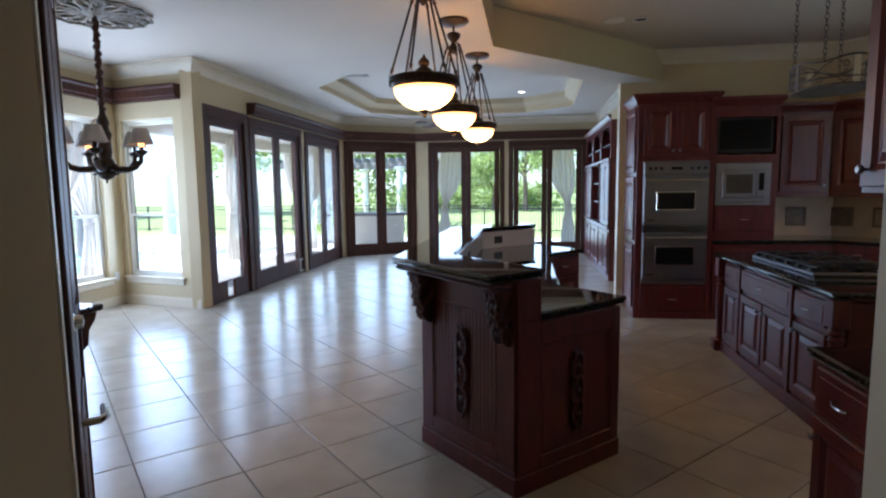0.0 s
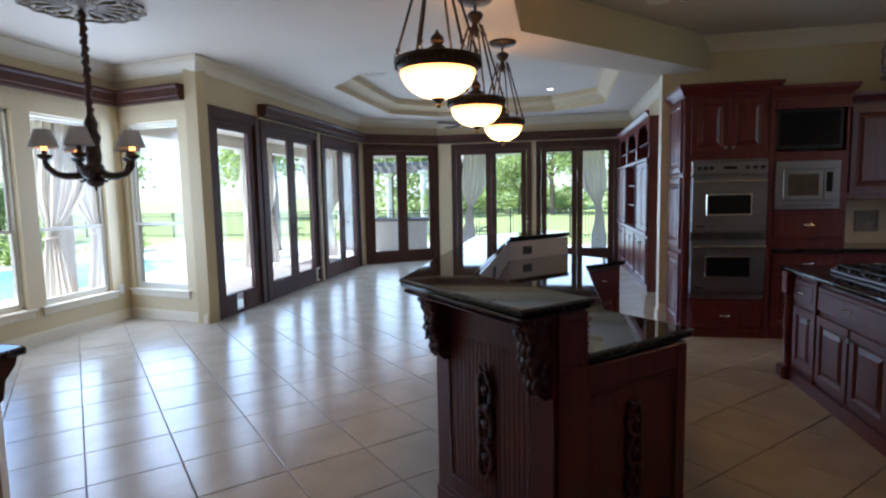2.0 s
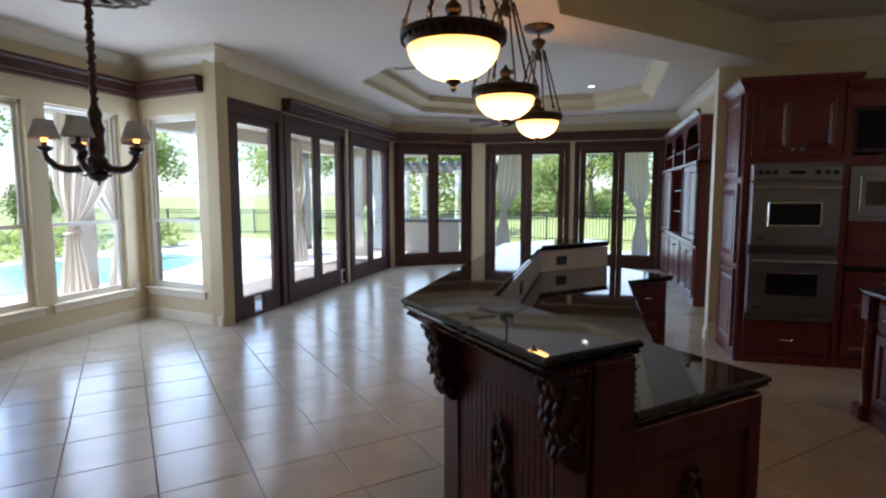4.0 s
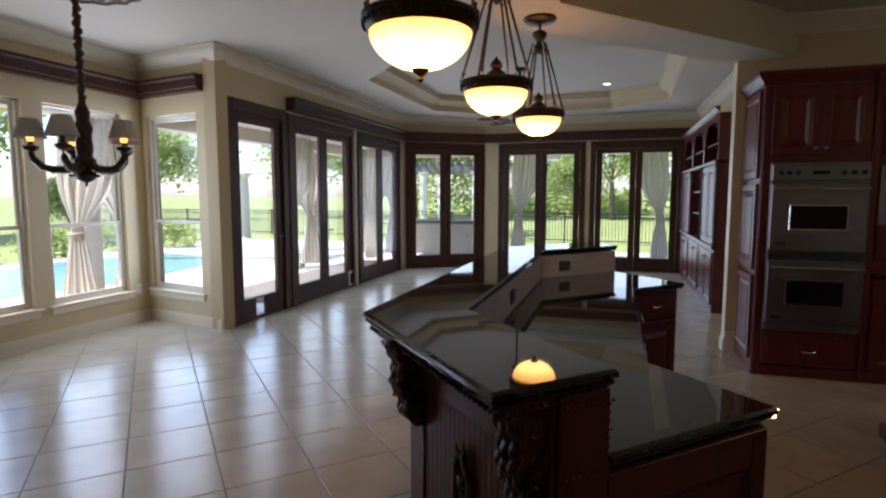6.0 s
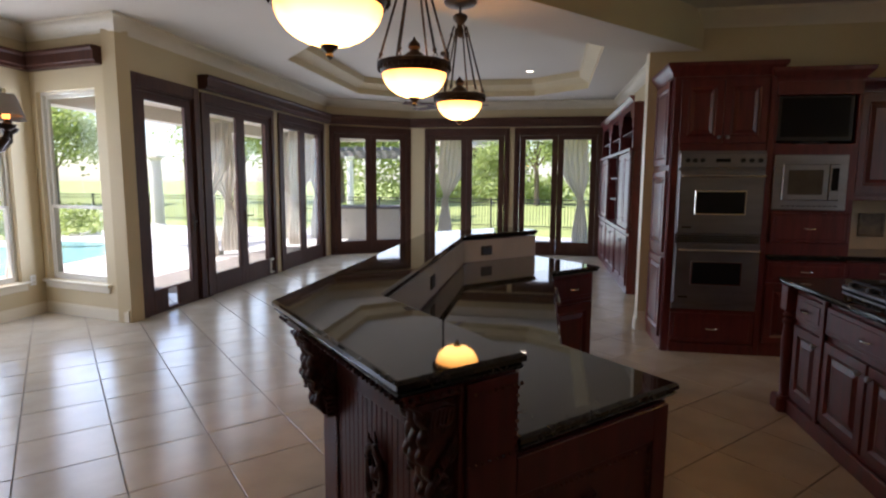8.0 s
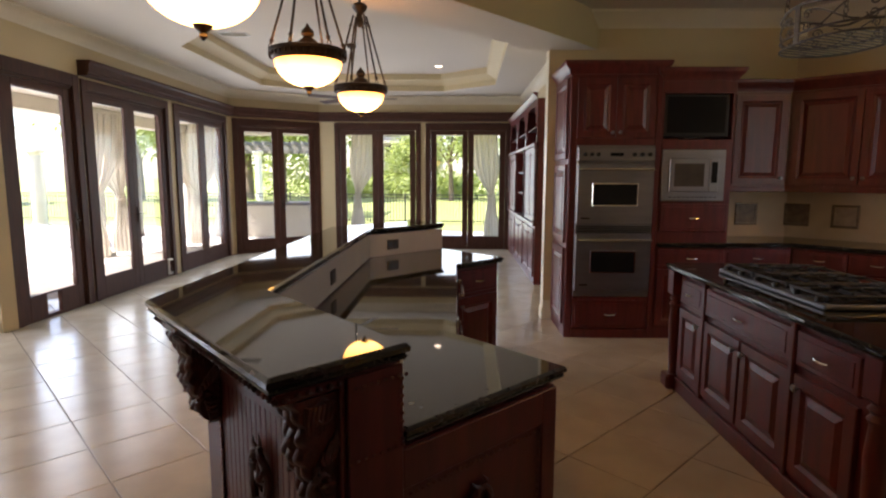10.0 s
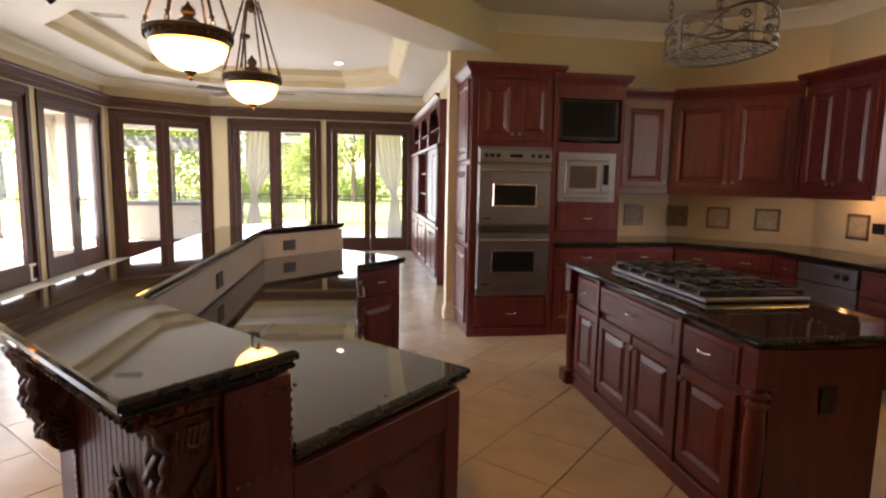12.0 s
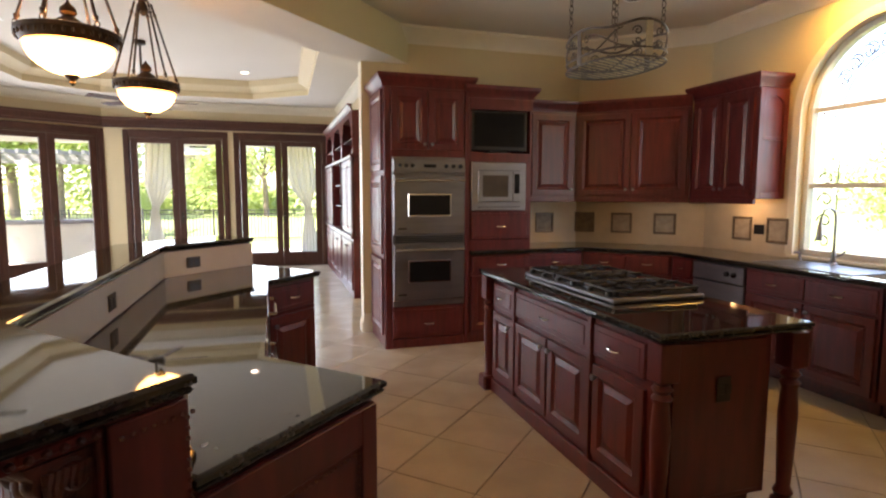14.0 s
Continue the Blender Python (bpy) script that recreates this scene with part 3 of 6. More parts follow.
def arched_window():
    p, q = (4.62, 2.2), (4.62, 6.58)
    s0, s1, z0, zs = 1.95, 3.31, 0.95, 2.17
    r, c = (s1 - s0) / 2, (s0 + s1) / 2
    ob = thing("window_4", along(p, q), "white framed arched kitchen window above the sink", "window", kind="structure")

    def arc(rad, n=28):
        return [(c + rad * math.cos(math.pi * k / n), zs + rad * math.sin(math.pi * k / n)) for k in range(n + 1)]

    def hoop(bm, r0, r1, y0, y1, foot):
        inner, outer = [(c + r0, foot)] + arc(r0) + [(c - r0, foot)], [(c + r1, foot)] + arc(r1) + [(c - r1, foot)]
        rows = [[bm.verts.new((x, y, z)) for x, z in pts] for pts, y in ((inner, y0), (outer, y0), (outer, y1), (inner, y1))]
        for k in range(len(inner) - 1):
            for a in range(4):
                b = (a + 1) % 4
                bm.faces.new((rows[a][k], rows[a][k + 1], rows[b][k + 1], rows[b][k]))
        for k in (0, -1):
            bm.faces.new([rows[a][k] for a in range(4)])

    bm = bmesh.new()
    hoop(bm, r - 0.05, r - 0.002, -0.13, -0.06, z0)
    bx(bm, s0 + 0.002, s1 - 0.002, -0.13, -0.06, z0, z0 + 0.05)
    bx(bm, s0 + 0.05, s1 - 0.05, -0.12, -0.075, 1.535, 1.575)
    bx(bm, s0 + 0.05, s1 - 0.05, -0.12, -0.075, 2.18, 2.22)
    part("window_frame", bm, M_SASH, ob)
    bm = bmesh.new()
    hoop(bm, r - 0.004, r + 0.07, 0.001, 0.02, z0)
    part("casing", bm, M_TRIM, ob, "cream painted arched casing")
    part("window_sill", box(s0 - 0.05, s1 + 0.05, -0.06, 0.03, z0 - 0.025, z0, 0.004), M_TRIM, ob)
    for a, b in ((z0 + 0.05, 1.535), (1.575, 2.18)):
        pn = part("pane", box(s0 + 0.05, s1 - 0.05, -0.10, -0.095, a, b), M_GLASS, ob)
        pn.visible_shadow = False
    bm = bmesh.new()
    pts = [(c + (r - 0.05), 2.22)] + [(x, z) for x, z in arc(r - 0.05) if z > 2.23] + [(c - (r - 0.05), 2.22)]
    fa, fb = [bm.verts.new((x, -0.10, z)) for x, z in pts], [bm.verts.new((x, -0.095, z)) for x, z in pts]
    bm.faces.new(fa)
    bm.faces.new(fb[::-1])
    for k in range(len(pts)):
        bm.faces.new((fa[k], fa[(k + 1) % len(pts)], fb[(k + 1) % len(pts)], fb[k]))
    pn = part("pane", bm, M_GLASS, ob)
    pn.visible_shadow = False
    # wrought scrolls on the outside of the arch and a slim leaded bar
    bm = bmesh.new()
    for k in range(1, 10):
        a = math.pi * (0.08 + 0.84 * k / 10)
        for g in (0, 1):
            cx, cz = c + (r - 0.17) * math.cos(a + 0.07 * g), zs + (r - 0.17) * math.sin(a + 0.07 * g)
            tube(bm, [(cx + (0.065 - 0.005 * j) * math.cos(j * 0.6 + a), -0.15, cz + (0.065 - 0.005 * j) * math.sin(j * 0.6 + a)) for j in range(11)], 0.007, 5)
    for sd in (-1, 1):
        tube(bm, [(c + sd * (r - 0.25), -0.15, z0), (c + sd * (r - 0.25), -0.15, zs)], 0.006, 5)
        for k in range(7):
            cz = z0 + 0.12 + k * 0.18
            tube(bm, [(c + sd * (r - 0.15) + (0.075 - 0.006 * j) * math.cos(j * 0.6), -0.15, cz + (0.075 - 0.006 * j) * math.sin(j * 0.6)) for j in range(11)], 0.007, 5)
    tube(bm, [(c + (r - 0.25) * math.cos(math.pi * k / 24), -0.15, zs + (r - 0.25) * math.sin(math.pi * k / 24)) for k in range(25)], 0.006, 5)
    part("scrollwork", bm, M_FENCE, ob, "wrought iron scrollwork round the arch")
    return ob


arched_window()


# cornice boxes over doors and nook windows
def cornice(name, path, z0, z1, depth):
    prof = [(0.0, z0), (-depth + 0.02, z0), (-depth + 0.02, z0 + 0.03), (-depth, z0 + 0.04), (-depth, z1 - 0.05), (-depth - 0.02, z1 - 0.03), (-depth - 0.02, z1), (0.0, z1)]
    bm = sweep(bmesh.new(), path, prof)
    return solid(name, bm, M_DOOR, "dark stained wooden cornice box above the openings", "cornice", "structure")


cornice("trim_cornice_family", [(1.40, 13.497), (-2.749, 13.497), (-4.247, 12.458), (-4.247, 8.16)], 2.69, 2.865, 0.14)
cornice("trim_cornice_nook", [(-4.42, 6.815), (-5.577, 7.047), (-5.577, 3.9)], 2.72, 2.90, 0.12)


# ---- cabinet kit: fronts face -y of their frame ----
def knob(parent, x, z, y=-0.022):
    m = pose(x, y, z, 90, 0, 0)
    bm = lathe(bmesh.new(), [(0.006, 0.0), (0.006, 0.012), (0.016, 0.018), (0.018, 0.026), (0.012, 0.033)], 12, m)
    part("knob", bm, M_STEEL, parent, "round polished nickel knob", True)


def pull(parent, x, z, w=0.10, y=-0.022):
    bm = tube(bmesh.new(), [(x - w / 2, y, z), (x - w / 2, y - 0.02, z), (x - w / 4, y - 0.028, z - 0.004), (x + w / 4, y - 0.028, z - 0.004), (x + w / 2, y - 0.02, z), (x + w / 2, y, z)], 0.006, 7)
    part("pull_handle", bm, M_CHROME, parent, "polished nickel bar pull", True)


def panel_door(parent, x0, x1, z0, z1, knob_at=None, mat=None, st=0.062, y=0.0, name="cabinet_door", m=None):
    mat = mat or M_CHERRY
    bm = bmesh.new()
    steps = [(0.0, 0.001), (0.0, 0.0175), (0.0035, 0.021), (st - 0.004, 0.021), (st, 0.018), (st + 0.014, 0.008), (st + 0.022, 0.008), (st + 0.052, 0.020)]
    lim = min(x1 - x0, z1 - z0) / 2 - 0.01
    rings = [[bm.verts.new(v) for v in ((x0 + g, y - h, z0 + g), (x1 - g, y - h, z0 + g), (x1 - g, y - h, z1 - g), (x0 + g, y - h, z1 - g))] for g, h in ((min(g, lim), h) for g, h in steps)]
    for r0, r1 in zip(rings, rings[1:]):
        for k in range(4):
            bm.faces.new((r0[k], r0[(k + 1) % 4], r1[(k + 1) % 4], r1[k]))
    bm.faces.new(rings[-1])
    bm.faces.new(rings[0][::-1])
    ob = part(name, bm, mat, parent)
    if m is not None:
        ob.matrix_local = m
    if knob_at:
        knob(ob, knob_at[0], knob_at[1], y - 0.02)
    return ob


def drawer(parent, x0, x1, z0, z1, mat=None, handle=True, y=0.0, m=None):
    bm = bx(bmesh.new(), x0, x1, y - 0.02, y - 0.001, z0, z1, bev=0.006)
    if z1 - z0 > 0.12:
        bx(bm, x0 + 0.03, x1 - 0.03, y - 0.024, y - 0.018, z0 + 0.03, z1 - 0.03, bev=0.003)
    ob = part("drawer_front", bm, mat or M_CHERRY, parent)
    if m is not None:
        ob.matrix_local = m
    if handle:
        pull(ob, (x0 + x1) / 2, (z0 + z1) / 2, 0.09, y - 0.022)
    return ob


def beads(bm, p, q, r=0.0055, gap=0.019):
    p, q = Vector(p), Vector(q)
    n = max(int((q - p).length / gap), 1)
    for k in range(n + 1):
        c = p.lerp(q, k / n)
        bmesh.ops.create_icosphere(bm, subdivisions=1, radius=r, matrix=Matrix.Translation(c))


def corbel(parent, m, w=0.105, d=0.098, h=0.29):
    """An S-shaped bracket with a ribbed acanthus front and a scroll on each cheek."""
    n, k = 44, 12
    rows = []
    bm = bmesh.new()
    for i in range(n + 1):
        s = i / n
        z = -h * s
        y = d * (1.0 - 0.52 * s + 0.09 * math.sin(13.0 * s + 1.2)) * (1.0 - 0.85 * max(s - 0.88, 0) / 0.12)
        row = []
        for j in range(k + 1):
            u = 2 * j / k - 1
            rib = 0.009 * abs(math.cos(1.5 * math.pi * u)) * (1 - u * u * 0.5)
            lobe = 0.012 * abs(math.sin(20.0 * s + 1.6 * abs(u)))
            row.append(bm.verts.new((u * w / 2 * (1 - 0.25 * s), -(y * (1 - 0.10 * u * u) + rib + lobe), z - 0.012 * u * u)))
        rows.append([bm.verts.new((-w / 2 * (1 - 0.25 * s), 0, z - 0.012))] + row + [bm.verts.new((w / 2 * (1 - 0.25 * s), 0, z - 0.012))])
    for a, b in zip(rows, rows[1:]):
        for j in range(len(a) - 1):
            bm.faces.new((a[j], a[j + 1], b[j + 1], b[j]))
    bm.faces.new(rows[0])
    bm.faces.new(rows[-1][::-1])
    bmesh.ops.transform(bm, matrix=m, verts=bm.verts)
    ob = part("corbel", bm, M_CARVE, parent, "deeply carved acanthus scroll corbel", True)
    bm = bmesh.new()
    for sx in (-1, 1):
        for cy, cz, r0, turns in ((d - 0.060, -0.055, 0.040, 13), (0.040, -0.215, 0.028, 10)):
            tube(bm, [(sx * w * (0.485 - 0.001 * q), -(cy + (r0 - 0.0026 * q) * math.cos(q * 0.62)), cz + (r0 - 0.0026 * q) * math.sin(q * 0.62)) for q in range(turns)], 0.0065, 6)
        # fan of leaf ribs on the cheek
        for q in range(6):
            a = 0.35 + 0.27 * q
            pts = [(sx * (w * 0.475 - 0.002 * v), -(0.020 + (0.030 + 0.040 * v) * math.cos(a + 0.5 * v)), -0.175 + (0.020 + 0.075 * v) * math.sin(a - 1.1 + 0.5 * v)) for v in (0.0, 0.25, 0.5, 0.75, 1.0)]
            tube(bm, pts, lambda u: 0.005 + 0.008 * math.sin(math.pi * (0.2 + 0.75 * u)), 6)
        for q in range(5):
            z0 = -0.225 - 0.016 * q
            tube(bm, [(sx * (w * 0.42 - 0.002 * q), -0.010, z0), (sx * (w * 0.44 - 0.002 * q), -0.030, z0 - 0.004), (sx * w * 0.41, -0.050 + 0.005 * q, z0 + 0.014)], lambda u: 0.012 * (1.1 - u), 6)
        for q in range(6):
            tube(bm, [(sx * w * 0.48, -0.012 - 0.012 * q, -0.030), (sx * w * 0.49, -0.016 - 0.012 * q, -0.058 - 0.006 * (q % 2)), (sx * w * 0.46, -0.022 - 0.010 * q, -0.085 - 0.01 * (q % 3))], lambda u: 0.010 * (1.1 - u), 6)
    bmesh.ops.transform(bm, matrix=m, verts=bm.verts)
    part("carved_relief", bm, M_CARVE, ob, "", True)["kind"] = "stuff"
    part("abacus", bx(bmesh.new(), -w / 2 - 0.012, w / 2 + 0.012, -d - 0.022, 0.0, 0.0, 0.022, m, 0.005), M_CHERRY, ob)


def carved_chain(parent, m, links=3, h=0.165, w=0.075):
    bm = bmesh.new()
    for k in range(links):
        cz = (links / 2 - k - 0.5) * h
        for sgn in (-1, 1):
            pts = []
            for j in range(15):
                a = math.pi * j / 14
                pts.append((sgn * w / 2 * math.sin(a), -0.012 - 0.006 * math.sin(3 * a), cz + h * 0.56 * math.cos(a)))
            tube(bm, pts, lambda u: 0.007 + 0.007 * math.sin(math.pi * u), 7)
        lathe(bm, [(0.002, 0.0), (0.022, 0.004), (0.024, 0.012), (0.012, 0.022), (0.002, 0.026)], 10, pose(0, 0, cz, 90, 0, 0))
        for a in range(6):
            t = a * math.pi / 3 + 0.4
            tube(bm, [(0.012 * math.cos(t), -0.014, cz + 0.012 * math.sin(t)), (0.03 * math.cos(t + 0.5), -0.012, cz + 0.042 * math.sin(t + 0.5))], lambda u: 0.008 * (1 - 0.6 * u), 6)
    for sgn in (-1, 1):
        tube(bm, [(0, -0.012, sgn * h * (links / 2 + 0.02)), (0.018, -0.016, sgn * h * (links / 2 + 0.18)), (0.0, -0.01, sgn * h * (links / 2 + 0.36))], lambda u: 0.012 * (1.05 - u), 6)
        tube(bm, [(0, -0.012, sgn * h * (links / 2)), (-0.03, -0.014, sgn * h * (links / 2 + 0.14)), (-0.035, -0.01, sgn * h * (links / 2 + 0.24))], lambda u: 0.010 * (1.05 - u), 6)
    bmesh.ops.transform(bm, matrix=m, verts=bm.verts)
    part("carved_ornament", bm, M_CARVE, parent, "carved interlaced vine ornament", True)


# ---- the bar ----
MID = 4.635


def mirror_y(p):
    return (p[0], 2 * MID - p[1])


EDGE = [(0.022, 0.0), (0.010, 0.004), (0.004, 0.012), (0.010, 0.018), (0.0, 0.024), (0.0, 0.036), (0.006, 0.042), (0.010, 0.044)]


def slab(name, poly, z0, label=""):
    """A worktop: a flat slab on a stepped edge moulding."""
    ob = thing(name, pose(0, 0, 0), label, "worktop")
    part("edge_moulding", profiled(bmesh.new(), poly, [(d, z0 + z) for d, z in EDGE[:5]]), M_GRANITE, ob)
    part("slab", profiled(bmesh.new(), poly, [(d, z0 + z) for d, z in EDGE[4:]]), M_GRANITE, ob)
    return ob


BF, BR, BL = (-0.085, 2.795), (0.475, 3.335), (-0.642, 3.342)
bar = thing("breakfast_bar", pose(0, 0, 0), "dark cherry wood kitchen bar cabinet with carved corbels", "bar cabinet")
inner = [(0.14, 3.68), (0.14, 5.58), (0.485, 5.925)]
low_poly = [BF, BR] + inner + [mirror_y(BF), mirror_y(BL), BL]
part("body", prism(bmesh.new(), low_poly, 0.0, 0.868), M_CHERRY, bar)
knee = [BF, (0.025, 2.905), (-0.505, 3.475), (-0.505, 5.795), (0.035, 6.365), mirror_y(BF), mirror_y(BL), BL]
part("knee_wall", prism(bmesh.new(), knee, 0.868, 1.088), M_CHERRY, bar)
# outer faces: plinth, frame, beadboard, ornament, corbels
FACES = [(BL, BF), (mirror_y(BF), mirror_y(BL))]
for p, q in FACES:
    n = (Vector(q) - Vector(p)).length
    m = along(p, q)
    bm = bmesh.new()
    bx(bm, -0.012, n + 0.012, -0.022, 0.0, 0.0, 0.10, m, 0.004)
    bx(bm, -0.006, n + 0.006, -0.014, 0.0, 0.10, 0.125, m, 0.004)
    for a, b, c, d in ((0.0, 0.10, 0.125, 1.085), (n - 0.13, n, 0.125, 1.085), (0.10, n - 0.13, 0.125, 0.20), (0.10, n - 0.13, 0.90, 1.085)):
        bx(bm, a, b, -0.014, 0.0, c, d, m, 0.003)
    part("panel_frame", bm, M_CHERRY, bar)
    x = 0.10
    while x < n - 0.135:
        part("beadboard", bx(bmesh.new(), x + 0.0008, min(x + 0.0292, n - 0.132), -0.006, 0.0, 0.20, 0.90, m, 0.0016), M_CHERRY, bar)
        x += 0.030
    bm = bmesh.new()
    for c, d in (((0.105, -0.012, 0.21), (0.105, -0.012, 0.895)), ((n - 0.137, -0.012, 0.21), (n - 0.137, -0.012, 0.895))):
        beads(bm, c, d, 0.0055)
    bmesh.ops.transform(bm, matrix=m, verts=bm.verts)
    part("bead_moulding", bm, M_BEAD, bar)["kind"] = "stuff"
    carved_chain(bar, m @ pose(n / 2 - 0.015, -0.006, 0.54), 3, 0.15, 0.085)
    corbel(bar, m @ pose(0.06, -0.014, 1.066))
    corbel(bar, m @ pose(n - 0.065, -0.014, 1.066))
for p, q in ((mirror_y(BL), BL),):
    n = (Vector(q) - Vector(p)).length
    m = along(p, q)
    bm = bx(bmesh.new(), 0, n, -0.022, 0.0, 0.0, 0.10, m, 0.004)
    for a in (0.0, 0.86, 1.72, n - 0.09):
        bx(bm, a, a + 0.09, -0.014, 0.0, 0.10, 1.085, m, 0.003)
    bx(bm, 0.09, n - 0.09, -0.014, 0.0, 0.92, 1.085, m, 0.003)
    part("panel_frame", bm, M_CHERRY, bar)
# end face towards the hall
p, q = BF, BR
n = (Vector(q) - Vector(p)).length
m = along(p, q)
bm = bmesh.new()
bx(bm, -0.012, n + 0.004, -0.020, 0.0, 0.0, 0.10, m, 0.004)
bx(bm, 0.0, 0.155, -0.012, 0.0, 0.10, 1.085, m, 0.003)
for a, b, c, d in ((n - 0.07, n, 0.10, 0.865), (0.155, n - 0.07, 0.10, 0.17), (0.155, n - 0.07, 0.76, 0.865)):
    bx(bm, a, b, -0.012, 0.0, c, d, m, 0.003)
part("end_panel_frame", bm, M_CHERRY, bar)
bm = bmesh.new()
for c, d in (((0.175, 0.745), (n - 0.09, 0.745)), ((0.175, 0.19), (n - 0.09, 0.19)), ((0.175, 0.19), (0.175, 0.745)), ((n - 0.09, 0.19), (n - 0.09, 0.745))):
    beads(bm, (c[0], -0.012, c[1]), (d[0], -0.012, d[1]))
beads(bm, (0.02, -0.016, 1.058), (0.16, -0.016, 1.058))
beads(bm, (0.148, -0.016, 0.90), (0.148, -0.016, 1.05))
beads(bm, (0.0, -0.016, 0.885), (0.15, -0.016, 0.885), 0.005)
bmesh.ops.transform(bm, matrix=m, verts=bm.verts)
part("bead_moulding", bm, M_BEAD, bar, "rope bead moulding round the end panel")["kind"] = "stuff"
carved_chain(bar, m @ pose((0.175 + n - 0.09) / 2, 0.0, 0.46), 3, 0.13, 0.075)
# moulding under the raised top
cap = [(-0.205, 2.635), (0.052, 2.892), (-0.480, 3.490), (-0.480, 5.780), (0.058, 6.384), (-0.193, 6.635), (-0.828, 5.957), (-0.828, 3.323)]
bm = profiled(bmesh.new(), cap, [(0.19, 1.02), (0.10, 1.05), (0.032, 1.062), (0.032, 1.086)])
part("cap_moulding", bm, M_CHERRY, bar)
bm = bmesh.new()
mo = inset_poly(cap, 0.028)
for a, b in ((7, 0), (0, 1), (6, 7)):
    beads(bm, (*mo[a], 1.074), (*mo[b], 1.074), 0.009, 0.024)
part("egg_moulding", bm, M_CARVE, bar, "small egg moulding under the top")["kind"] = "stuff"
slab("raised_bar_top", cap, 1.092, label="polished black granite raised bar top with moulded edge")
ctr = [(0.042, 2.900), (0.523, 3.375), (0.172, 3.740), (0.172, 5.500), (0.529, 5.869), (0.048, 6.374), (-0.490, 5.788), (-0.490, 3.482)]
slab("lower_bar_worktop", ctr, 0.872, label="polished black granite worktop behind the raised bar")
# stone splash on the kitchen side
splash = thing("bar_splash", pose(0, 0, 0), "pale stone splash between worktop and raised bar", "backsplash")
for p, q in (((0.025, 2.905), (-0.505, 3.475)), ((-0.505, 3.475), (-0.505, 5.795)), ((-0.505, 5.795), (0.035, 6.365))):
    n = (Vector(q) - Vector(p)).length
    part("stone_panel", bx(bmesh.new(), 0.0, n, -0.010, -0.001, 0.917, 1.088, along(p, q), 0.001), M_SPLASH, splash)


def outlet(m, w=0.115, h=0.075, mat=None):
    ob = thing("wall_outlet", m, "dark bronze double outlet plate set in stone", "outlet")
    part("plate", box(-w / 2, w / 2, -0.006, 0.0, -h / 2, h / 2, 0.002), mat or M_BRONZE, ob)
    bm = bx(bmesh.new(), -0.04, -0.006, -0.008, -0.005, -0.022, 0.022, None, 0.001)
    bx(bm, 0.006, 0.04, -0.008, -0.005, -0.022, 0.022, None, 0.001)
    part("sockets", bm, M_BLACK, ob)


ms = along((-0.505, 3.405), (-0.505, 5.795))
outlet(ms @ pose(1.10, -0.011, 1.0))
ms2 = along((-0.505, 5.795), (0.035, 6.365))
outlet(ms2 @ pose(0.23, -0.011, 1.0))
# cupboards of the bar towards the kitchen
m = along((0.14, 5.58), (0.485, 5.925))
n = 0.488
drawer(bar, 0.02, n - 0.02, 0.67, 0.85, m=m)
panel_door(bar, 0.02, n - 0.02, 0.13, 0.64, (0.06, 0.58), m=m)
m = along((0.14, 3.62), (0.14, 5.58))
for k in range(2):
    panel_door(bar, 0.02 + k * 0.42, 0.42 + k * 0.42, 0.13, 0.64, m=m)
    drawer(bar, 0.02 + k * 0.42, 0.42 + k * 0.42, 0.67, 0.85, m=m)
dw = thing("bar_appliance", m @ pose(1.32, -0.004, 0), "steel appliance front with bar handles", "appliance")
part("front", box(0, 0.60, -0.022, 0, 0.12, 0.86, 0.004), M_STEEL, dw)
for z in (0.80, 0.50):
    bm = tube(bmesh.new(), [(0.06, -0.02, z), (0.06, -0.06, z), (0.54, -0.06, z), (0.54, -0.02, z)], 0.010, 8)
    part("handle", bm, M_CHROME, dw, "tubular nickel handle", True)


# ---- the island ----
def turned_post(parent, x, y, top=0.868):
    prof = [(0.052, 0.0), (0.056, 0.03), (0.052, 0.06), (0.032, 0.075), (0.044, 0.10), (0.030, 0.13), (0.037, 0.30), (0.043, 0.48), (0.034, 0.60), (0.046, 0.625), (0.030, 0.645), (0.046, 0.665), (0.030, 0.685), (0.044, 0.70)]
    bm = lathe(bmesh.new(), prof, 18, pose(x, y, 0))
    bx(bm, x - 0.048, x + 0.048, y - 0.048, y + 0.048, 0.70, top, None, 0.004)
    part("post", bm, M_CHERRY, parent, "turned wooden corner post", True)


IX0, IX1, IY0, IY1 = 1.69, 2.51, 3.58, 5.65
isl = thing("kitchen_island", pose(0, 0, 0), "cherry wood kitchen island with turned corner posts", "island")
part("body", box(1.77, 2.38, 3.68, 5.55, 0.09, 0.868, 0.003), M_CHERRY, isl)
part("toe_kick", box(1.82, 2.34, 3.73, 5.50, 0.0, 0.09), M_CARVE, isl)
m = along((1.77, 5.555), (1.77, 3.675))
part("plinth", bx(bmesh.new(), 0.0, 1.88, -0.025, 0.0, 0.0, 0.10, m, 0.005), M_CHERRY, isl)
edges = [(0.05, 0.40), (0.44, 0.88), (0.90, 1.34), (1.39, 1.80)]
for a, b in edges:
    panel_door(isl, a, b, 0.13, 0.62, ((b - 0.04) if a < 0.6 else (a + 0.04), 0.56), m=m)
drawer(isl, 0.05, 0.40, 0.66, 0.83, m=m)
drawer(isl, 0.44, 1.34, 0.66, 0.83, m=m)
drawer(isl, 1.39, 1.80, 0.66, 0.83, m=m)
for a in (0.405, 1.345):
    part("pilaster", bx(bmesh.new(), a, a + 0.038, -0.030, 0.0, 0.10, 0.868, m, 0.005), M_CHERRY, isl)
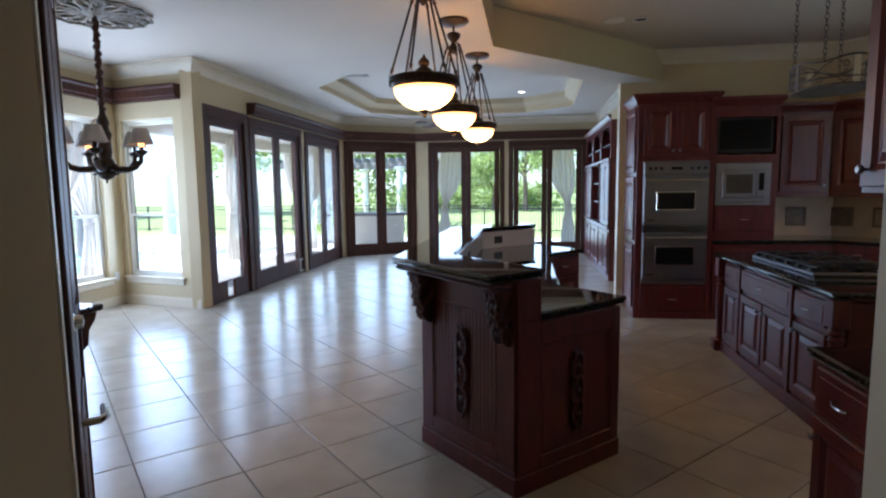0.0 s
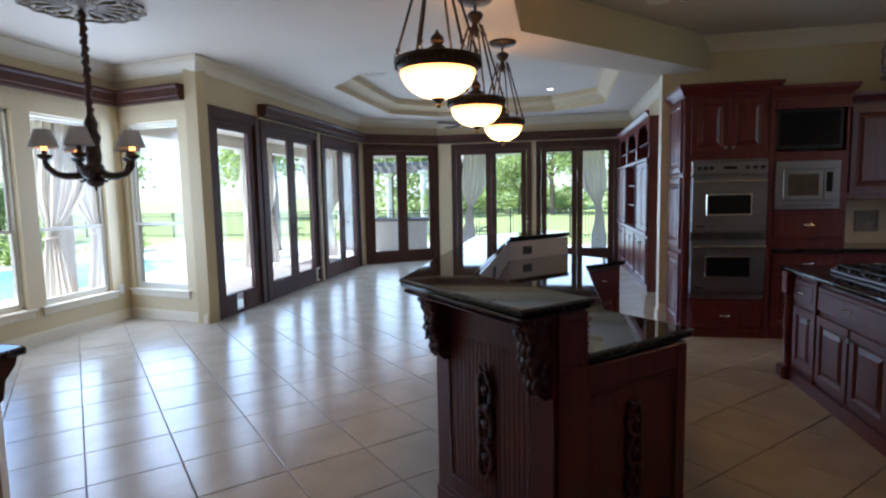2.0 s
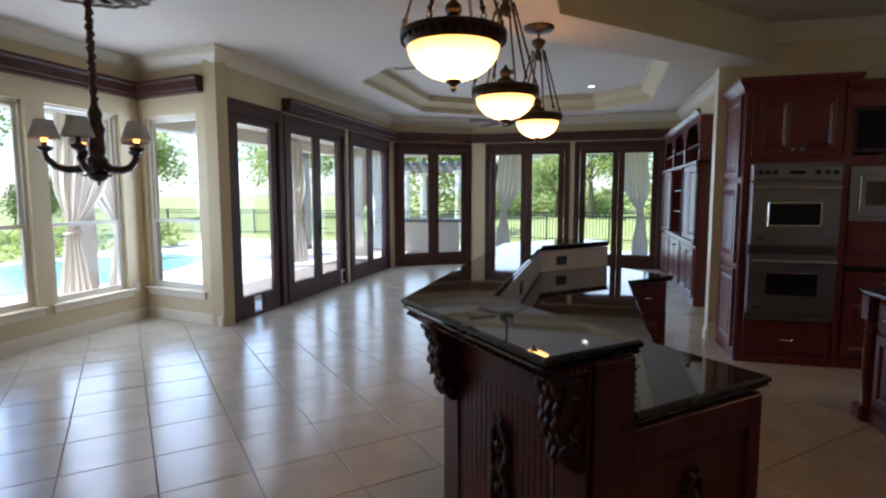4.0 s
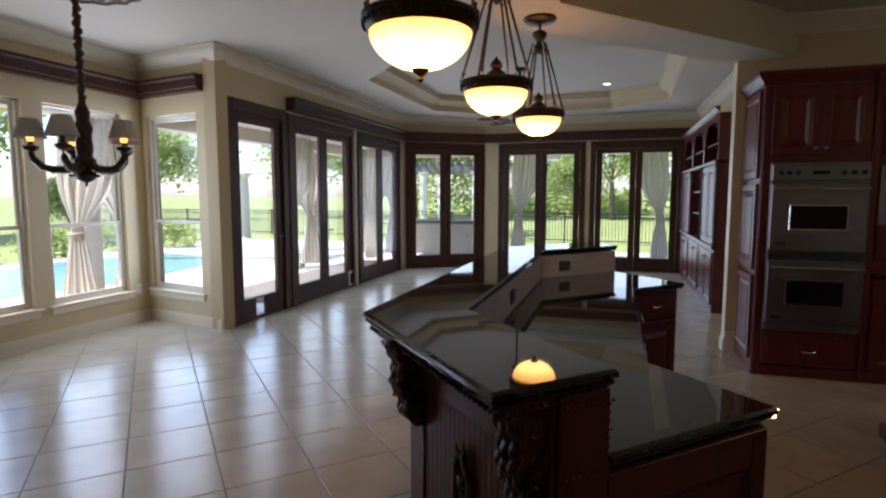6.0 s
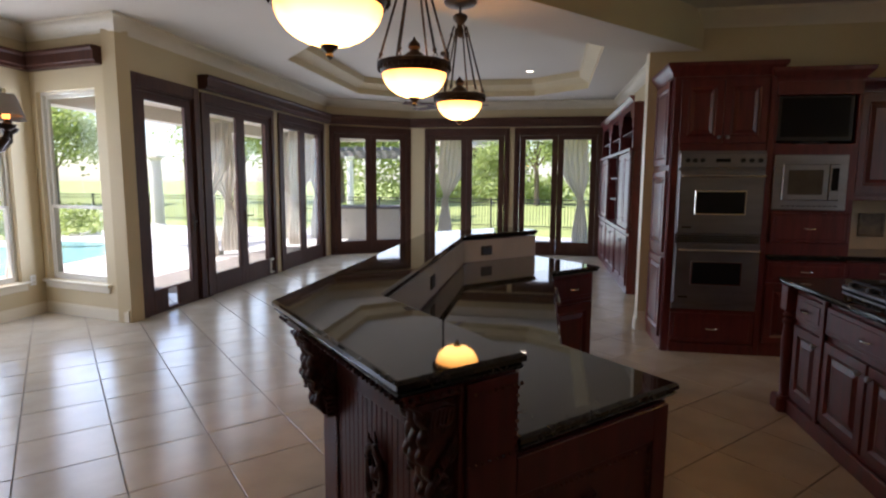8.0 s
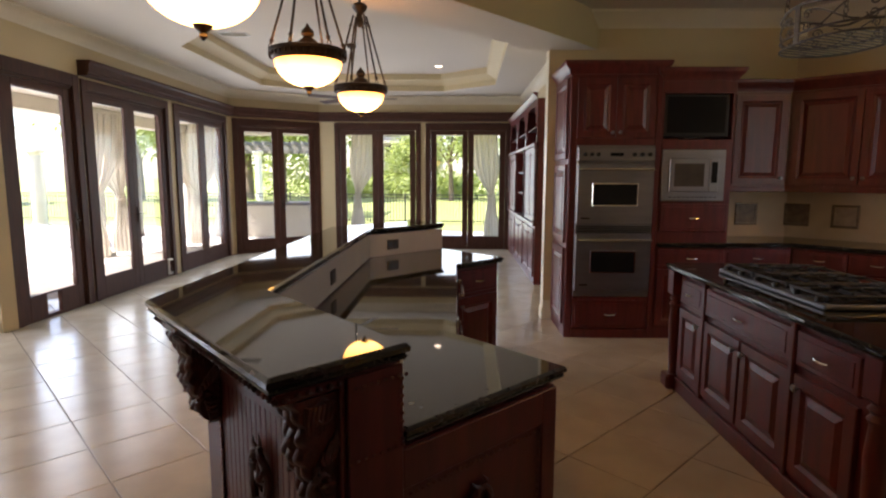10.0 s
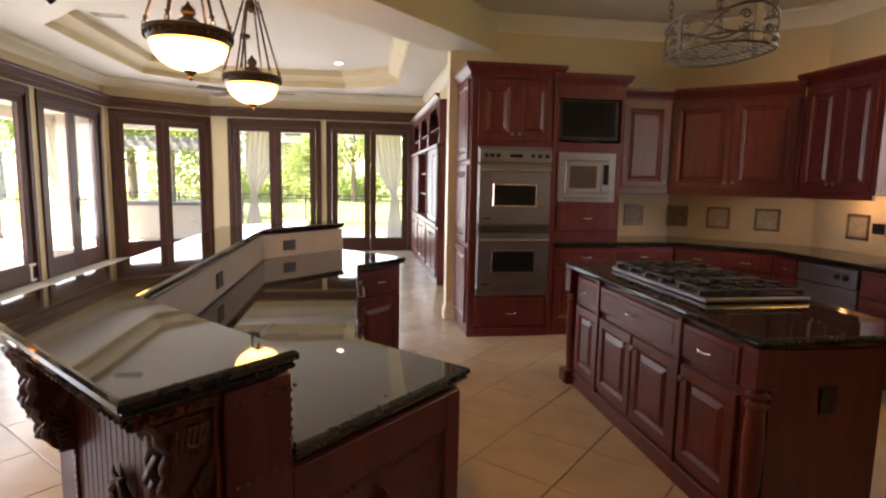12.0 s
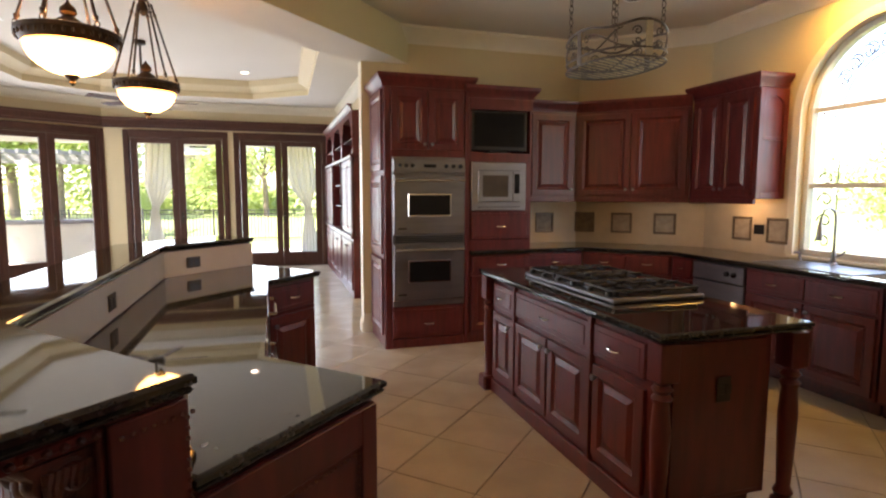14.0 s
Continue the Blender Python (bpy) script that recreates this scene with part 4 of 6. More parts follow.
for x, y in ((1.755, 3.640), (1.755, 5.585), (2.455, 3.640), (2.455, 5.585)):
    turned_post(isl, x, y)
for x, y in ((1.755, 5.585), (1.755, 3.640)):
    part("post_foot", box(x - 0.065, x + 0.065, y - 0.065, y + 0.065, 0.0, 0.11, 0.015), M_CHERRY, isl, "square plinth foot")
bm = box(1.83, 2.34, 3.666, 3.68, 0.12, 0.84, 0.004)
part("end_panel", bm, M_CHERRY, isl)
outlet(pose(2.10, 3.664, 0.62), 0.075, 0.115, M_BLACK)
slab("island_worktop", [(IX0, IY0), (IX1, IY0), (IX1, IY1), (IX0, IY1)], 0.872, label="polished black granite worktop of the island")


def cooktop():
    ob = thing("gas_cooktop", pose(2.165, 4.70, 0.916), "stainless steel gas cooktop with black cast iron grates", "cooktop")
    bm = bmesh.new()
    bx(bm, -0.295, 0.285, -0.525, 0.525, 0.0, 0.028, None, 0.008)
    part("tray", bm, M_STEEL, ob)
    part("burner_bed", box(-0.255, 0.265, -0.50, 0.50, 0.028, 0.034), M_BLACK, ob)
    for iy in range(3):
        for ix in range(2):
            cx, cy = -0.125 + ix * 0.262, -0.335 + iy * 0.335
            bm = lathe(bmesh.new(), [(0.05, 0.034), (0.055, 0.042), (0.038, 0.046), (0.038, 0.056), (0.0, 0.058)], 16, pose(cx, cy, 0))
            bu = part("burner", bm, M_IRON, ob, "black burner cap", True)
            bm = bmesh.new()
            for s in (-1, 1):
                bx(bm, cx + s * 0.128 - 0.008, cx + s * 0.128 + 0.008, cy - 0.155, cy + 0.155, 0.050, 0.064, None, 0.003)
                bx(bm, cx - 0.13, cx + 0.13, cy + s * 0.148 - 0.008, cy + s * 0.148 + 0.008, 0.050, 0.064, None, 0.003)
                for t in (-1, 1):
                    bx(bm, cx + s * 0.12 - 0.01, cx + s * 0.12 + 0.01, cy + t * 0.14 - 0.01, cy + t * 0.14 + 0.01, 0.034, 0.056)
            for a in range(4):
                bx(bm, 0.03, 0.125, -0.006, 0.006, 0.056, 0.074, pose(cx, cy, 0, 0, 0, a * 90), 0.003)
            part("grate", bm, M_IRON, ob, "cast iron pan grate")
    for k in range(6):
        bm = lathe(bmesh.new(), [(0.020, 0.034), (0.019, 0.052), (0.016, 0.06), (0.0, 0.061)], 12, pose(-0.275, -0.45 + k * 0.18, -0.006))
        part("control_knob", bm, M_BLACK, ob, "", True)


cooktop()


# ---- oven tower and wall cabinets ----
TF = 6.85
M_CROWN = [(0.0, 0.0), (0.012, 0.0), (0.018, 0.03), (0.05, 0.07), (0.062, 0.09), (0.062, 0.115), (0.0, 0.115)]


def cabinet_crown(parent, path, z):
    bm = sweep(bmesh.new(), path, [(o, z + h) for o, h in M_CROWN])
    part("crown", bm, M_CHERRY, parent, "moulded cherry wood crown", True)


tower = thing("oven_cabinet", pose(1.20, TF, 0), "tall cherry wood cabinet holding a double oven", "cabinet")
tw = 0.838
part("body", box(0, tw, 0.0, 0.70, 0.0, 2.46), M_CHERRY, tower)
cabinet_crown(tower, [(0.0, 0.70), (0.0, 0.0), (tw, 0.0), (tw, 0.15)], 2.46)
panel_door(tower, 0.065, 0.417, 1.89, 2.43, (0.385, 1.94))
panel_door(tower, 0.421, 0.773, 1.89, 2.43, (0.455, 1.94))
drawer(tower, 0.07, 0.778, 0.10, 0.37)
bm = bmesh.new()
bx(bm, 0.005, 0.068, -0.012, 0.0, 0.0, 2.455, None, 0.004)
bx(bm, 0.788, 0.836, -0.012, 0.0, 0.0, 2.455, None, 0.004)
bx(bm, 0.07, 0.788, -0.014, 0.0, 0.0, 0.085, None, 0.004)
part("stile", bm, M_CHERRY, tower)
for k in range(3):
    sp = panel_door(tower, 0.06, 0.64, 0.12 + 0.79 * k, 0.86 + 0.79 * k, None, name="side_panel")
    sp.matrix_local = pose(0, 0.70, 0, 0, 0, -90)
oven = thing("double_wall_oven", pose(1.272, TF - 0.002, 0.405), "stainless steel double wall oven with dark windows", "oven")
ow, oh = 0.715, 1.42
part("housing", box(0, ow, -0.012, 0.0, 0, oh, 0.003), M_STEEL, oven)
part("control_panel", box(0.005, ow - 0.005, -0.045, -0.012, 1.27, 1.40, 0.008), M_STEEL, oven)
for x in (0.07, 0.13, 0.19, 0.52, 0.59, 0.66):
    bm = lathe(bmesh.new(), [(0.020, 0), (0.019, 0.018), (0.014, 0.024), (0.0, 0.025)], 14, pose(x, -0.045, 1.335, 90, 0, 0))
    part("control_knob", bm, M_BLACK, oven, "", True)
part("display", box(0.30, 0.42, -0.049, -0.045, 1.32, 1.35), M_OVENGLASS, oven)
for z0, z1 in ((0.69, 1.25), (0.06, 0.60)):
    od = part("oven_door", box(0.006, ow - 0.006, -0.045, -0.012, z0, z1, 0.008), M_STEEL, oven)
    part("window_frame", box(0.145, 0.570, -0.052, -0.045, z0 + 0.170, z0 + 0.385, 0.005), M_CHROME, od, "bright polished window surround")
    part("window", box(0.157, 0.558, -0.054, -0.052, z0 + 0.182, z0 + 0.373), M_OVENGLASS, od)
    bm = tube(bmesh.new(), [(0.04, -0.045, z1 - 0.05), (0.04, -0.09, z1 - 0.05)], 0.010, 8)
    tube(bm, [(ow - 0.04, -0.045, z1 - 0.05), (ow - 0.04, -0.09, z1 - 0.05)], 0.010, 8)
    tube(bm, [(0.02, -0.09, z1 - 0.05), (ow - 0.02, -0.09, z1 - 0.05)], 0.012, 10)
    part("handle", bm, M_CHROME, od, "long tubular steel handle", True)
    part("maker_plate", box(0.05, 0.13, -0.047, -0.045, z0 + 0.05, z0 + 0.065), M_BRONZE, od)
bm = bmesh.new()
for k in range(4):
    bx(bm, 0.02, ow - 0.02, -0.03, -0.012, 0.615 + k * 0.017, 0.624 + k * 0.017)
part("vent_slats", bm, M_BLACK, oven)

mic = thing("microwave_cabinet", pose(2.04, TF, 0), "tall cherry wood cabinet with television niche and microwave", "cabinet")
mw = 0.66
bm = bmesh.new()
bx(bm, 0, mw, 0.0, 0.70, 0.0, 1.88)
bx(bm, 0, 0.02, 0.0, 0.70, 1.88, 2.40)
bx(bm, mw - 0.02, mw, 0.0, 0.70, 1.88, 2.40)
bx(bm, 0.02, mw - 0.02, 0.45, 0.70, 1.88, 2.40)
bx(bm, 0.02, mw - 0.02, 0.0, 0.45, 2.30, 2.40)
part("body", bm, M_CHERRY, mic)
cabinet_crown(mic, [(0.0, 0.05), (0.0, 0.0), (mw, 0.0), (mw, 0.40)], 2.40)
bm = bx(bmesh.new(), 0, mw, -0.012, 0.0, 2.29, 2.40, None, 0.003)
part("fascia", bm, M_CHERRY, mic)
drawer(mic, 0.02, mw - 0.02, 1.03, 1.29)
drawer(mic, 0.02, mw - 0.02, 0.70, 0.86)
panel_door(mic, 0.02, mw / 2 - 0.004, 0.12, 0.67, (mw / 2 - 0.04, 0.60))
panel_door(mic, mw / 2 + 0.004, mw - 0.02, 0.12, 0.67, (mw / 2 + 0.04, 0.60))
slab("tower_worktop", [(2.04, TF - 0.03), (2.70, TF - 0.03), (2.70, TF - 0.002), (2.04, TF - 0.002)], 0.880, label="narrow black granite strip below the microwave drawer")
tv = thing("television", pose(2.06, TF + 0.02, 1.89), "small black switched-off flat television in a cabinet niche", "television")
part("frame", box(0.0, 0.60, 0.0, 0.06, 0.01, 0.40, 0.01), M_BLACK, tv)
part("screen", box(0.035, 0.565, -0.004, 0.0, 0.05, 0.375), M_SCREEN, tv)
part("stand", box(0.2, 0.4, 0.0, 0.15, 0.0, 0.012), M_BLACK, tv)
mo = thing("microwave", pose(2.055, TF - 0.002, 1.315) @ Matrix.Diagonal((0.90, 1, 1, 1)), "stainless steel built-in microwave with trim frame", "microwave")
part("trim_frame", box(0, 0.645, -0.018, 0, 0, 0.475, 0.006), M_STEEL, mo)
md = part("microwave_door", box(0.075, 0.475, -0.032, -0.018, 0.085, 0.395, 0.006), M_STEEL, mo)
part("window", box(0.125, 0.425, -0.035, -0.032, 0.135, 0.345), M_MICROGLASS, md)
cp = part("control_panel", box(0.48, 0.575, -0.030, -0.018, 0.085, 0.395, 0.006), M_STEEL, mo)
part("keypad", box(0.50, 0.56, -0.033, -0.030, 0.17, 0.36), M_OVENGLASS, cp)
bm = bmesh.new()
for k in range(11):
    bx(bm, 0.08 + k * 0.046, 0.11 + k * 0.046, -0.0195, -0.018, 0.032, 0.040)
part("vent_slots", bm, M_BLACK, mo)

UZ0, UZ1 = 1.44, 2.36


def upper(m, w, label, doors=2, z1=UZ1, depth=0.33):
    ob = thing("wall_cabinet", m, label, "cabinet", "kitchen wall cabinets")
    part("body", box(0, w, 0.0, depth - 0.004, UZ0, z1), M_CHERRY, ob)
    part("light_rail", box(0.0, w, -0.012, 0.02, UZ0 - 0.045, UZ0, 0.004), M_CHERRY, ob)
    g = 0.03
    d = (w - 2 * g) / doors
    for k in range(doors):
        a, b = g + k * d + 0.003, g + (k + 1) * d - 0.003
        kx = b - 0.035 if (k == 0 and doors > 1) or doors == 1 else a + 0.035
        panel_door(ob, a, b, UZ0 + 0.03, z1 - 0.03, (kx, UZ0 + 0.09))
    return ob


u = upper(pose(2.85, 7.23, 0), 0.565, "narrow cherry wood wall cabinet in the corner", 1)
cabinet_crown(u, [(-0.15, 0.0), (0.565, 0.0)], UZ1)
mU = along((3.42, 7.235), (4.285, 6.44))
u = upper(mU, 1.17, "diagonal cherry wood corner wall cabinet with two panel doors", 2)
cabinet_crown(u, [(0.0, 0.0), (1.17, 0.0)], UZ1)
mV = along((4.29, 6.44), (4.29, 5.65))
u = upper(mV, 0.79, "tall cherry wood wall cabinet with arched end panel", 2, 2.42)
cabinet_crown(u, [(0.0, 0.10), (0.0, 0.0), (0.79, 0.0), (0.79, 0.32)], 2.42)
bm = bmesh.new()
for a, b, c, d in ((0.0, 0.05, UZ0, 2.41), (0.275, 0.325, UZ0, 2.41), (0.05, 0.275, UZ0, UZ0 + 0.06), (0.05, 0.275, 1.96, 1.99)):
    bx(bm, a, b, -0.014, -0.001, c, d, None, 0.003)
n = 12
for k in range(n):
    a, b = 0.05 + 0.225 * k / n, 0.05 + 0.225 * (k + 1) / n
    z = 2.23 + math.sqrt(max(0.1125 ** 2 - ((a + b) / 2 - 0.1625) ** 2, 0))
    bx(bm, a, b, -0.014, -0.001, z, 2.41)
ob = part("end_panel", bm, M_CHERRY, u)
ob.matrix_local = pose(0.79, 0.0, 0, 0, 0, 90)

# base cabinets round the kitchen
base_run = [(2.70, 6.94), (3.37, 6.94), (4.00, 6.31), (4.00, 2.35)]


def base_cabinet(m, w, label, doors=1, drawers=1, depth=0.58, mat=None):
    ob = thing("base_cabinet", m, label, "cabinet", "kitchen base cabinets")
    part("body", box(0, w, 0.0, depth, 0.10, 0.868), M_CHERRY, ob)
    part("toe_kick", box(0, w, 0.06, depth, 0.0, 0.10), M_CARVE, ob)
    d = (w - 0.03) / max(doors, 1)
    for k in range(doors):
        a, b = 0.015 + k * d + 0.004, 0.015 + (k + 1) * d - 0.004
        panel_door(ob, a, b, 0.125, 0.665, ((b - 0.035) if k == 0 else (a + 0.035), 0.61))
    d = (w - 0.03) / max(drawers, 1)
    for k in range(drawers):
        drawer(ob, 0.015 + k * d + 0.004, 0.015 + (k + 1) * d - 0.004, 0.69, 0.855)
    return ob


BL1 = "cherry wood base cabinet with drawer and panel door"
base_cabinet(pose(2.702, 6.94, 0), 0.66, BL1, 1, 1)
base_cabinet(along((3.37, 6.94), (4.0, 6.31)), 0.888, "diagonal cherry wood corner base cabinet", 2, 2, 0.5)
base_cabinet(along((4.0, 6.305), (4.0, 6.0)), 0.30, BL1, 1, 1)
dwm = along((4.0, 6.0), (4.0, 5.4))
dw = thing("dishwasher", dwm, "stainless steel dishwasher under the worktop", "dishwasher")
part("body", box(0.005, 0.595, 0.002, 0.56, 0.10, 0.866), M_BLACK, dw)
part("front", box(0.005, 0.595, -0.022, 0.0, 0.11, 0.70, 0.004), M_STEEL, dw)
dp = part("control_panel", box(0.005, 0.595, -0.030, 0.0, 0.71, 0.862, 0.006), M_STEEL, dw)
for x in (0.42, 0.50):
    part("control_knob", lathe(bmesh.new(), [(0.024, 0), (0.022, 0.02), (0.0, 0.022)], 14, pose(x, -0.03, 0.79, 90, 0, 0)), M_BLACK, dp, "", True)
for k, (a, b) in enumerate(((5.4, 4.3), (4.29, 3.5), (3.49, 2.4))):
    base_cabinet(along((4.0, a), (4.0, b)), a - b - 0.01, "cherry wood sink base cabinet with panel doors" if k == 0 else BL1, 2, 2)
wt = [(2.702, 6.91), (3.36, 6.91), (3.97, 6.30), (3.97, 2.36), (4.615, 2.36), (4.615, 6.575), (3.635, 7.555), (2.702, 7.555)]
slab("kitchen_worktop", wt, 0.872, label="polished black granite worktop round the kitchen walls")
slab_splash = thing("kitchen_backsplash", pose(0, 0, 0), "cream stone backsplash below the wall cabinets", "backsplash")
for p, q, z1 in (((4.62, 5.55), (4.62, 6.58), 1.405), ((4.62, 6.58), (3.64, 7.56), 1.405), ((3.64, 7.56), (2.705, 7.56), 1.405)):
    n = (Vector(q) - Vector(p)).length
    part("stone_panel", bx(bmesh.new(), 0, n, 0.001, 0.012, 0.917, z1, along(p, q), 0.001), M_KSPLASH, slab_splash)


def stone_insert(m, pale):
    ob = thing("decorative_tile", m, "square stone tile with a moulded bronze frame", "tile", "decorative splash tiles")
    bm = bmesh.new()
    s = 0.115
    for a, b, c, d in ((-s, s, -s, -s + 0.025), (-s, s, s - 0.025, s), (-s, -s + 0.025, -s + 0.025, s - 0.025), (s - 0.025, s, -s + 0.025, s - 0.025)):
        bx(bm, a, b, 0.0, 0.014, c, d, None, 0.004)
    part("frame", bm, M_INSERT, ob)
    part("centre", box(-s + 0.025, s - 0.025, 0.0, 0.008, -s + 0.025, s - 0.025, 0.003), M_INSERT_MID if pale else M_INSERT, ob)


mD = along((4.62, 6.58), (3.64, 7.56))
for s, pale in ((1.28, False), (0.86, True), (0.40, True)):
    stone_insert(mD @ pose(s, 0.012, 1.155), pale)
stone_insert(along((3.64, 7.56), (2.705, 7.56)) @ pose(0.42, 0.012, 1.155), False)
mE = along((4.62, 5.55), (4.62, 6.58))
stone_insert(mE @ pose(0.12, 0.012, 1.15), True)
stone_insert(mE @ pose(0.52, 0.012, 1.15), True)
outlet(mE @ pose(0.32, 0.013, 1.15, 0, 0, 180), 0.115, 0.09, M_BLACK)


def sink_and_tap():
    ob = thing("kitchen_sink", pose(4.28, 4.98, 0.917), "stainless steel double bowl kitchen sink", "sink")
    bm = bmesh.new()
    bx(bm, -0.23, 0.20, -0.42, 0.42, 0.0, 0.006, None, 0.002)
    part("rim", bm, M_STEEL, ob)
    # no hollows: thin black plates on the rim stand for the bowls' shade
    for y0, y1 in ((-0.39, -0.02), (0.02, 0.39)):
        bm = bmesh.new()
        bx(bm, -0.20, 0.17, y0, y1, 0.0061, 0.0075)
        part("bowl", bm, M_BLACK, ob, "flat black plate painted as the shaded inside of a steel bowl")
    tp = thing("kitchen_tap", pose(4.52, 5.06, 0.916), "tall polished nickel pull-down kitchen tap", "tap")
    bm = lathe(bmesh.new(), [(0.035, 0.0), (0.035, 0.012), (0.02, 0.02), (0.018, 0.10), (0.014, 0.12)], 16)
    tube(bm, [(0, 0, 0.1), (0, 0, 0.38), (-0.02, 0, 0.43), (-0.07, 0, 0.46), (-0.13, 0, 0.44), (-0.16, 0, 0.38), (-0.165, 0, 0.30)], 0.012, 10)
    part("spout", bm, M_STEEL, tp, "", True)
    part("spray_head", lathe(bmesh.new(), [(0.022, 0.0), (0.024, 0.03), (0.017, 0.12), (0.012, 0.14)], 14, pose(-0.166, 0, 0.20)), M_STEEL, tp, "", True)
    part("lever", tube(bmesh.new(), [(0, -0.02, 0.07), (0, -0.07, 0.09), (-0.01, -0.10, 0.12)], 0.007, 8), M_STEEL, tp, "", True)
    sp = thing("soap_dispenser", pose(4.52, 5.36, 0.916), "small polished nickel soap dispenser", "soap dispenser")
    bm = lathe(bmesh.new(), [(0.02, 0), (0.02, 0.01), (0.01, 0.02), (0.01, 0.07)], 12)
    tube(bm, [(0, 0, 0.07), (-0.06, 0, 0.075)], 0.006, 7)
    part("pump", bm, M_STEEL, sp, "", True)


sink_and_tap()


def pot_rack():
    ob = thing("hanging_pot_rack", pose(2.11, 4.60, 0), "oval wrought iron pot rack hung on chains", "pot rack")
    a, b, zb, zt = 0.225, 0.315, 2.205, 2.375

    def rim(t, k=1.0):
        # a squarish oval
        c, d = math.cos(t), math.sin(t)
        return a * k * math.copysign(abs(c) ** 0.8, c), b * k * math.copysign(abs(d) ** 0.8, d)

    def hoop(z, wave=0.0, r=0.0065, k=1.0):
        pts = []
        for j in range(56):
            t = 2 * math.pi * j / 56
            x, y = rim(t, k)
            pts.append((x, y, z + wave * math.cos(4 * t)))
        part("hoop", tube(bmesh.new(), pts, r, 6, True), M_RACK, ob, "", True)

    hoop(zb)
    hoop(zb + 0.045)
    hoop(zt, 0.016, 0.0075)
    # flat grid bars laid askew across the bottom
    for k in range(-6, 7):
        off = k * 0.046
        pts = []
        for sg in (-1, 1):
            lo, hi = 0.0, 0.5
            for _ in range(20):
                mid = (lo + hi) / 2
                x, y = sg * mid * 0.94, off + sg * mid * 0.34
                lo, hi = (mid, hi) if abs(x / a) ** 2.5 + abs(y / b) ** 2.5 < 1 else (lo, mid)
            pts.append((sg * lo * 0.94, off + sg * lo * 0.34, zb + 0.002))
        if (Vector(pts[0]) - Vector(pts[1])).length > 0.08:
            part("grid_bar", tube(bmesh.new(), pts, 0.0045, 5), M_RACK, ob)
    # four broad straps at the ends and the middles, each with a pair of scrolls on either side
    for q in range(4):
        t = math.pi / 2 * q
        x, y = rim(t)
        tx, ty = -math.sin(t), math.cos(t)
        ang = math.degrees(t)
        part("strap", bx(bmesh.new(), -0.004, 0.004, -0.022, 0.022, zb - 0.005, zt + 0.012, pose(x, y, 0, 0, 0, ang), 0.002), M_CHROME if q % 2 else M_RACK, ob)
        for sg in (-1, 1):
            bm = bmesh.new()
            for cz, up in ((zb + 0.072, -1), (zb + 0.125, 1)):
                pts = []
                for j in range(16):
                    rr, th = 0.026 - 0.0014 * j, 0.55 * j
                    w = 0.050 + rr * math.cos(th)
                    u = t + sg * w / (b if q % 2 == 0 else a)
                    px, py = rim(u)
                    pts.append((px, py, cz + up * rr * math.sin(th)))
                tube(bm, pts, 0.0042, 5)
            # the long rib that runs from the scrolls up to the wavy rail
            pts = []
            for j in range(9):
                v = j / 8
                u = t + sg * (0.10 + 0.22 * v) / (b if q % 2 == 0 else a)
                px, py = rim(u)
                pts.append((px, py, zb + 0.05 + 0.095 * v * v * (3 - 2 * v)))
            tube(bm, pts, 0.0048, 5)
            part("scroll", bm, M_RACK, ob, "", True)["kind"] = "stuff"
    for q in range(4):
        sx, sy = rim(math.pi / 4 + math.pi / 2 * q, 0.92)
        bm = bmesh.new()
        z = zt
        k = 0
        while z < CEIL - 0.03:
            w = 0.012
            pts = [((w * math.cos(t) if k % 2 else 0) + sx, (0 if k % 2 else w * math.cos(t)) + sy, z + 0.02 + 0.024 * math.sin(t)) for t in [2 * math.pi * j / 8 for j in range(8)]]
            tube(bm, pts, 0.0035, 4, True)
            z += 0.038
            k += 1
        part("chain", bm, M_RACK, ob)


pot_rack()


# near counter by the hall
nb = thing("base_cabinet", along((1.06, 2.39), (1.06, 1.0)), "dark cherry wood base cabinet beside the hall opening", "cabinet")
part("body", box(0, 1.37, 0.0, 0.64, 0.10, 0.868), M_CHERRY, nb)
part("toe_kick", box(0, 1.37, 0.05, 0.64, 0.0, 0.10), M_CARVE, nb)
for k in range(3):
    drawer(nb, 0.03 + 0.42 * k, 0.43 + 0.42 * k, 0.69, 0.855)
    panel_door(nb, 0.03 + 0.42 * k, 0.43 + 0.42 * k, 0.125, 0.665, (0.07 + 0.42 * k, 0.60))
slab("hall_worktop", [(1.03, 1.0), (1.715, 1.0), (1.715, 2.42), (1.03, 2.42)], 0.872, label="polished black granite worktop by the hall")
nu = thing("wall_cabinet", along((1.14, 2.34), (1.14, 1.0)), "dark cherry wood wall cabinet beside the hall opening", "cabinet")
part("body", box(0, 1.32, 0.0, 0.57, 1.50, 2.5), M_CHERRY, nu)
for k in range(3):
    panel_door(nu, 0.02 + 0.42 * k, 0.42 + 0.42 * k, 1.52, 2.47, (0.06 + 0.42 * k, 1.58))


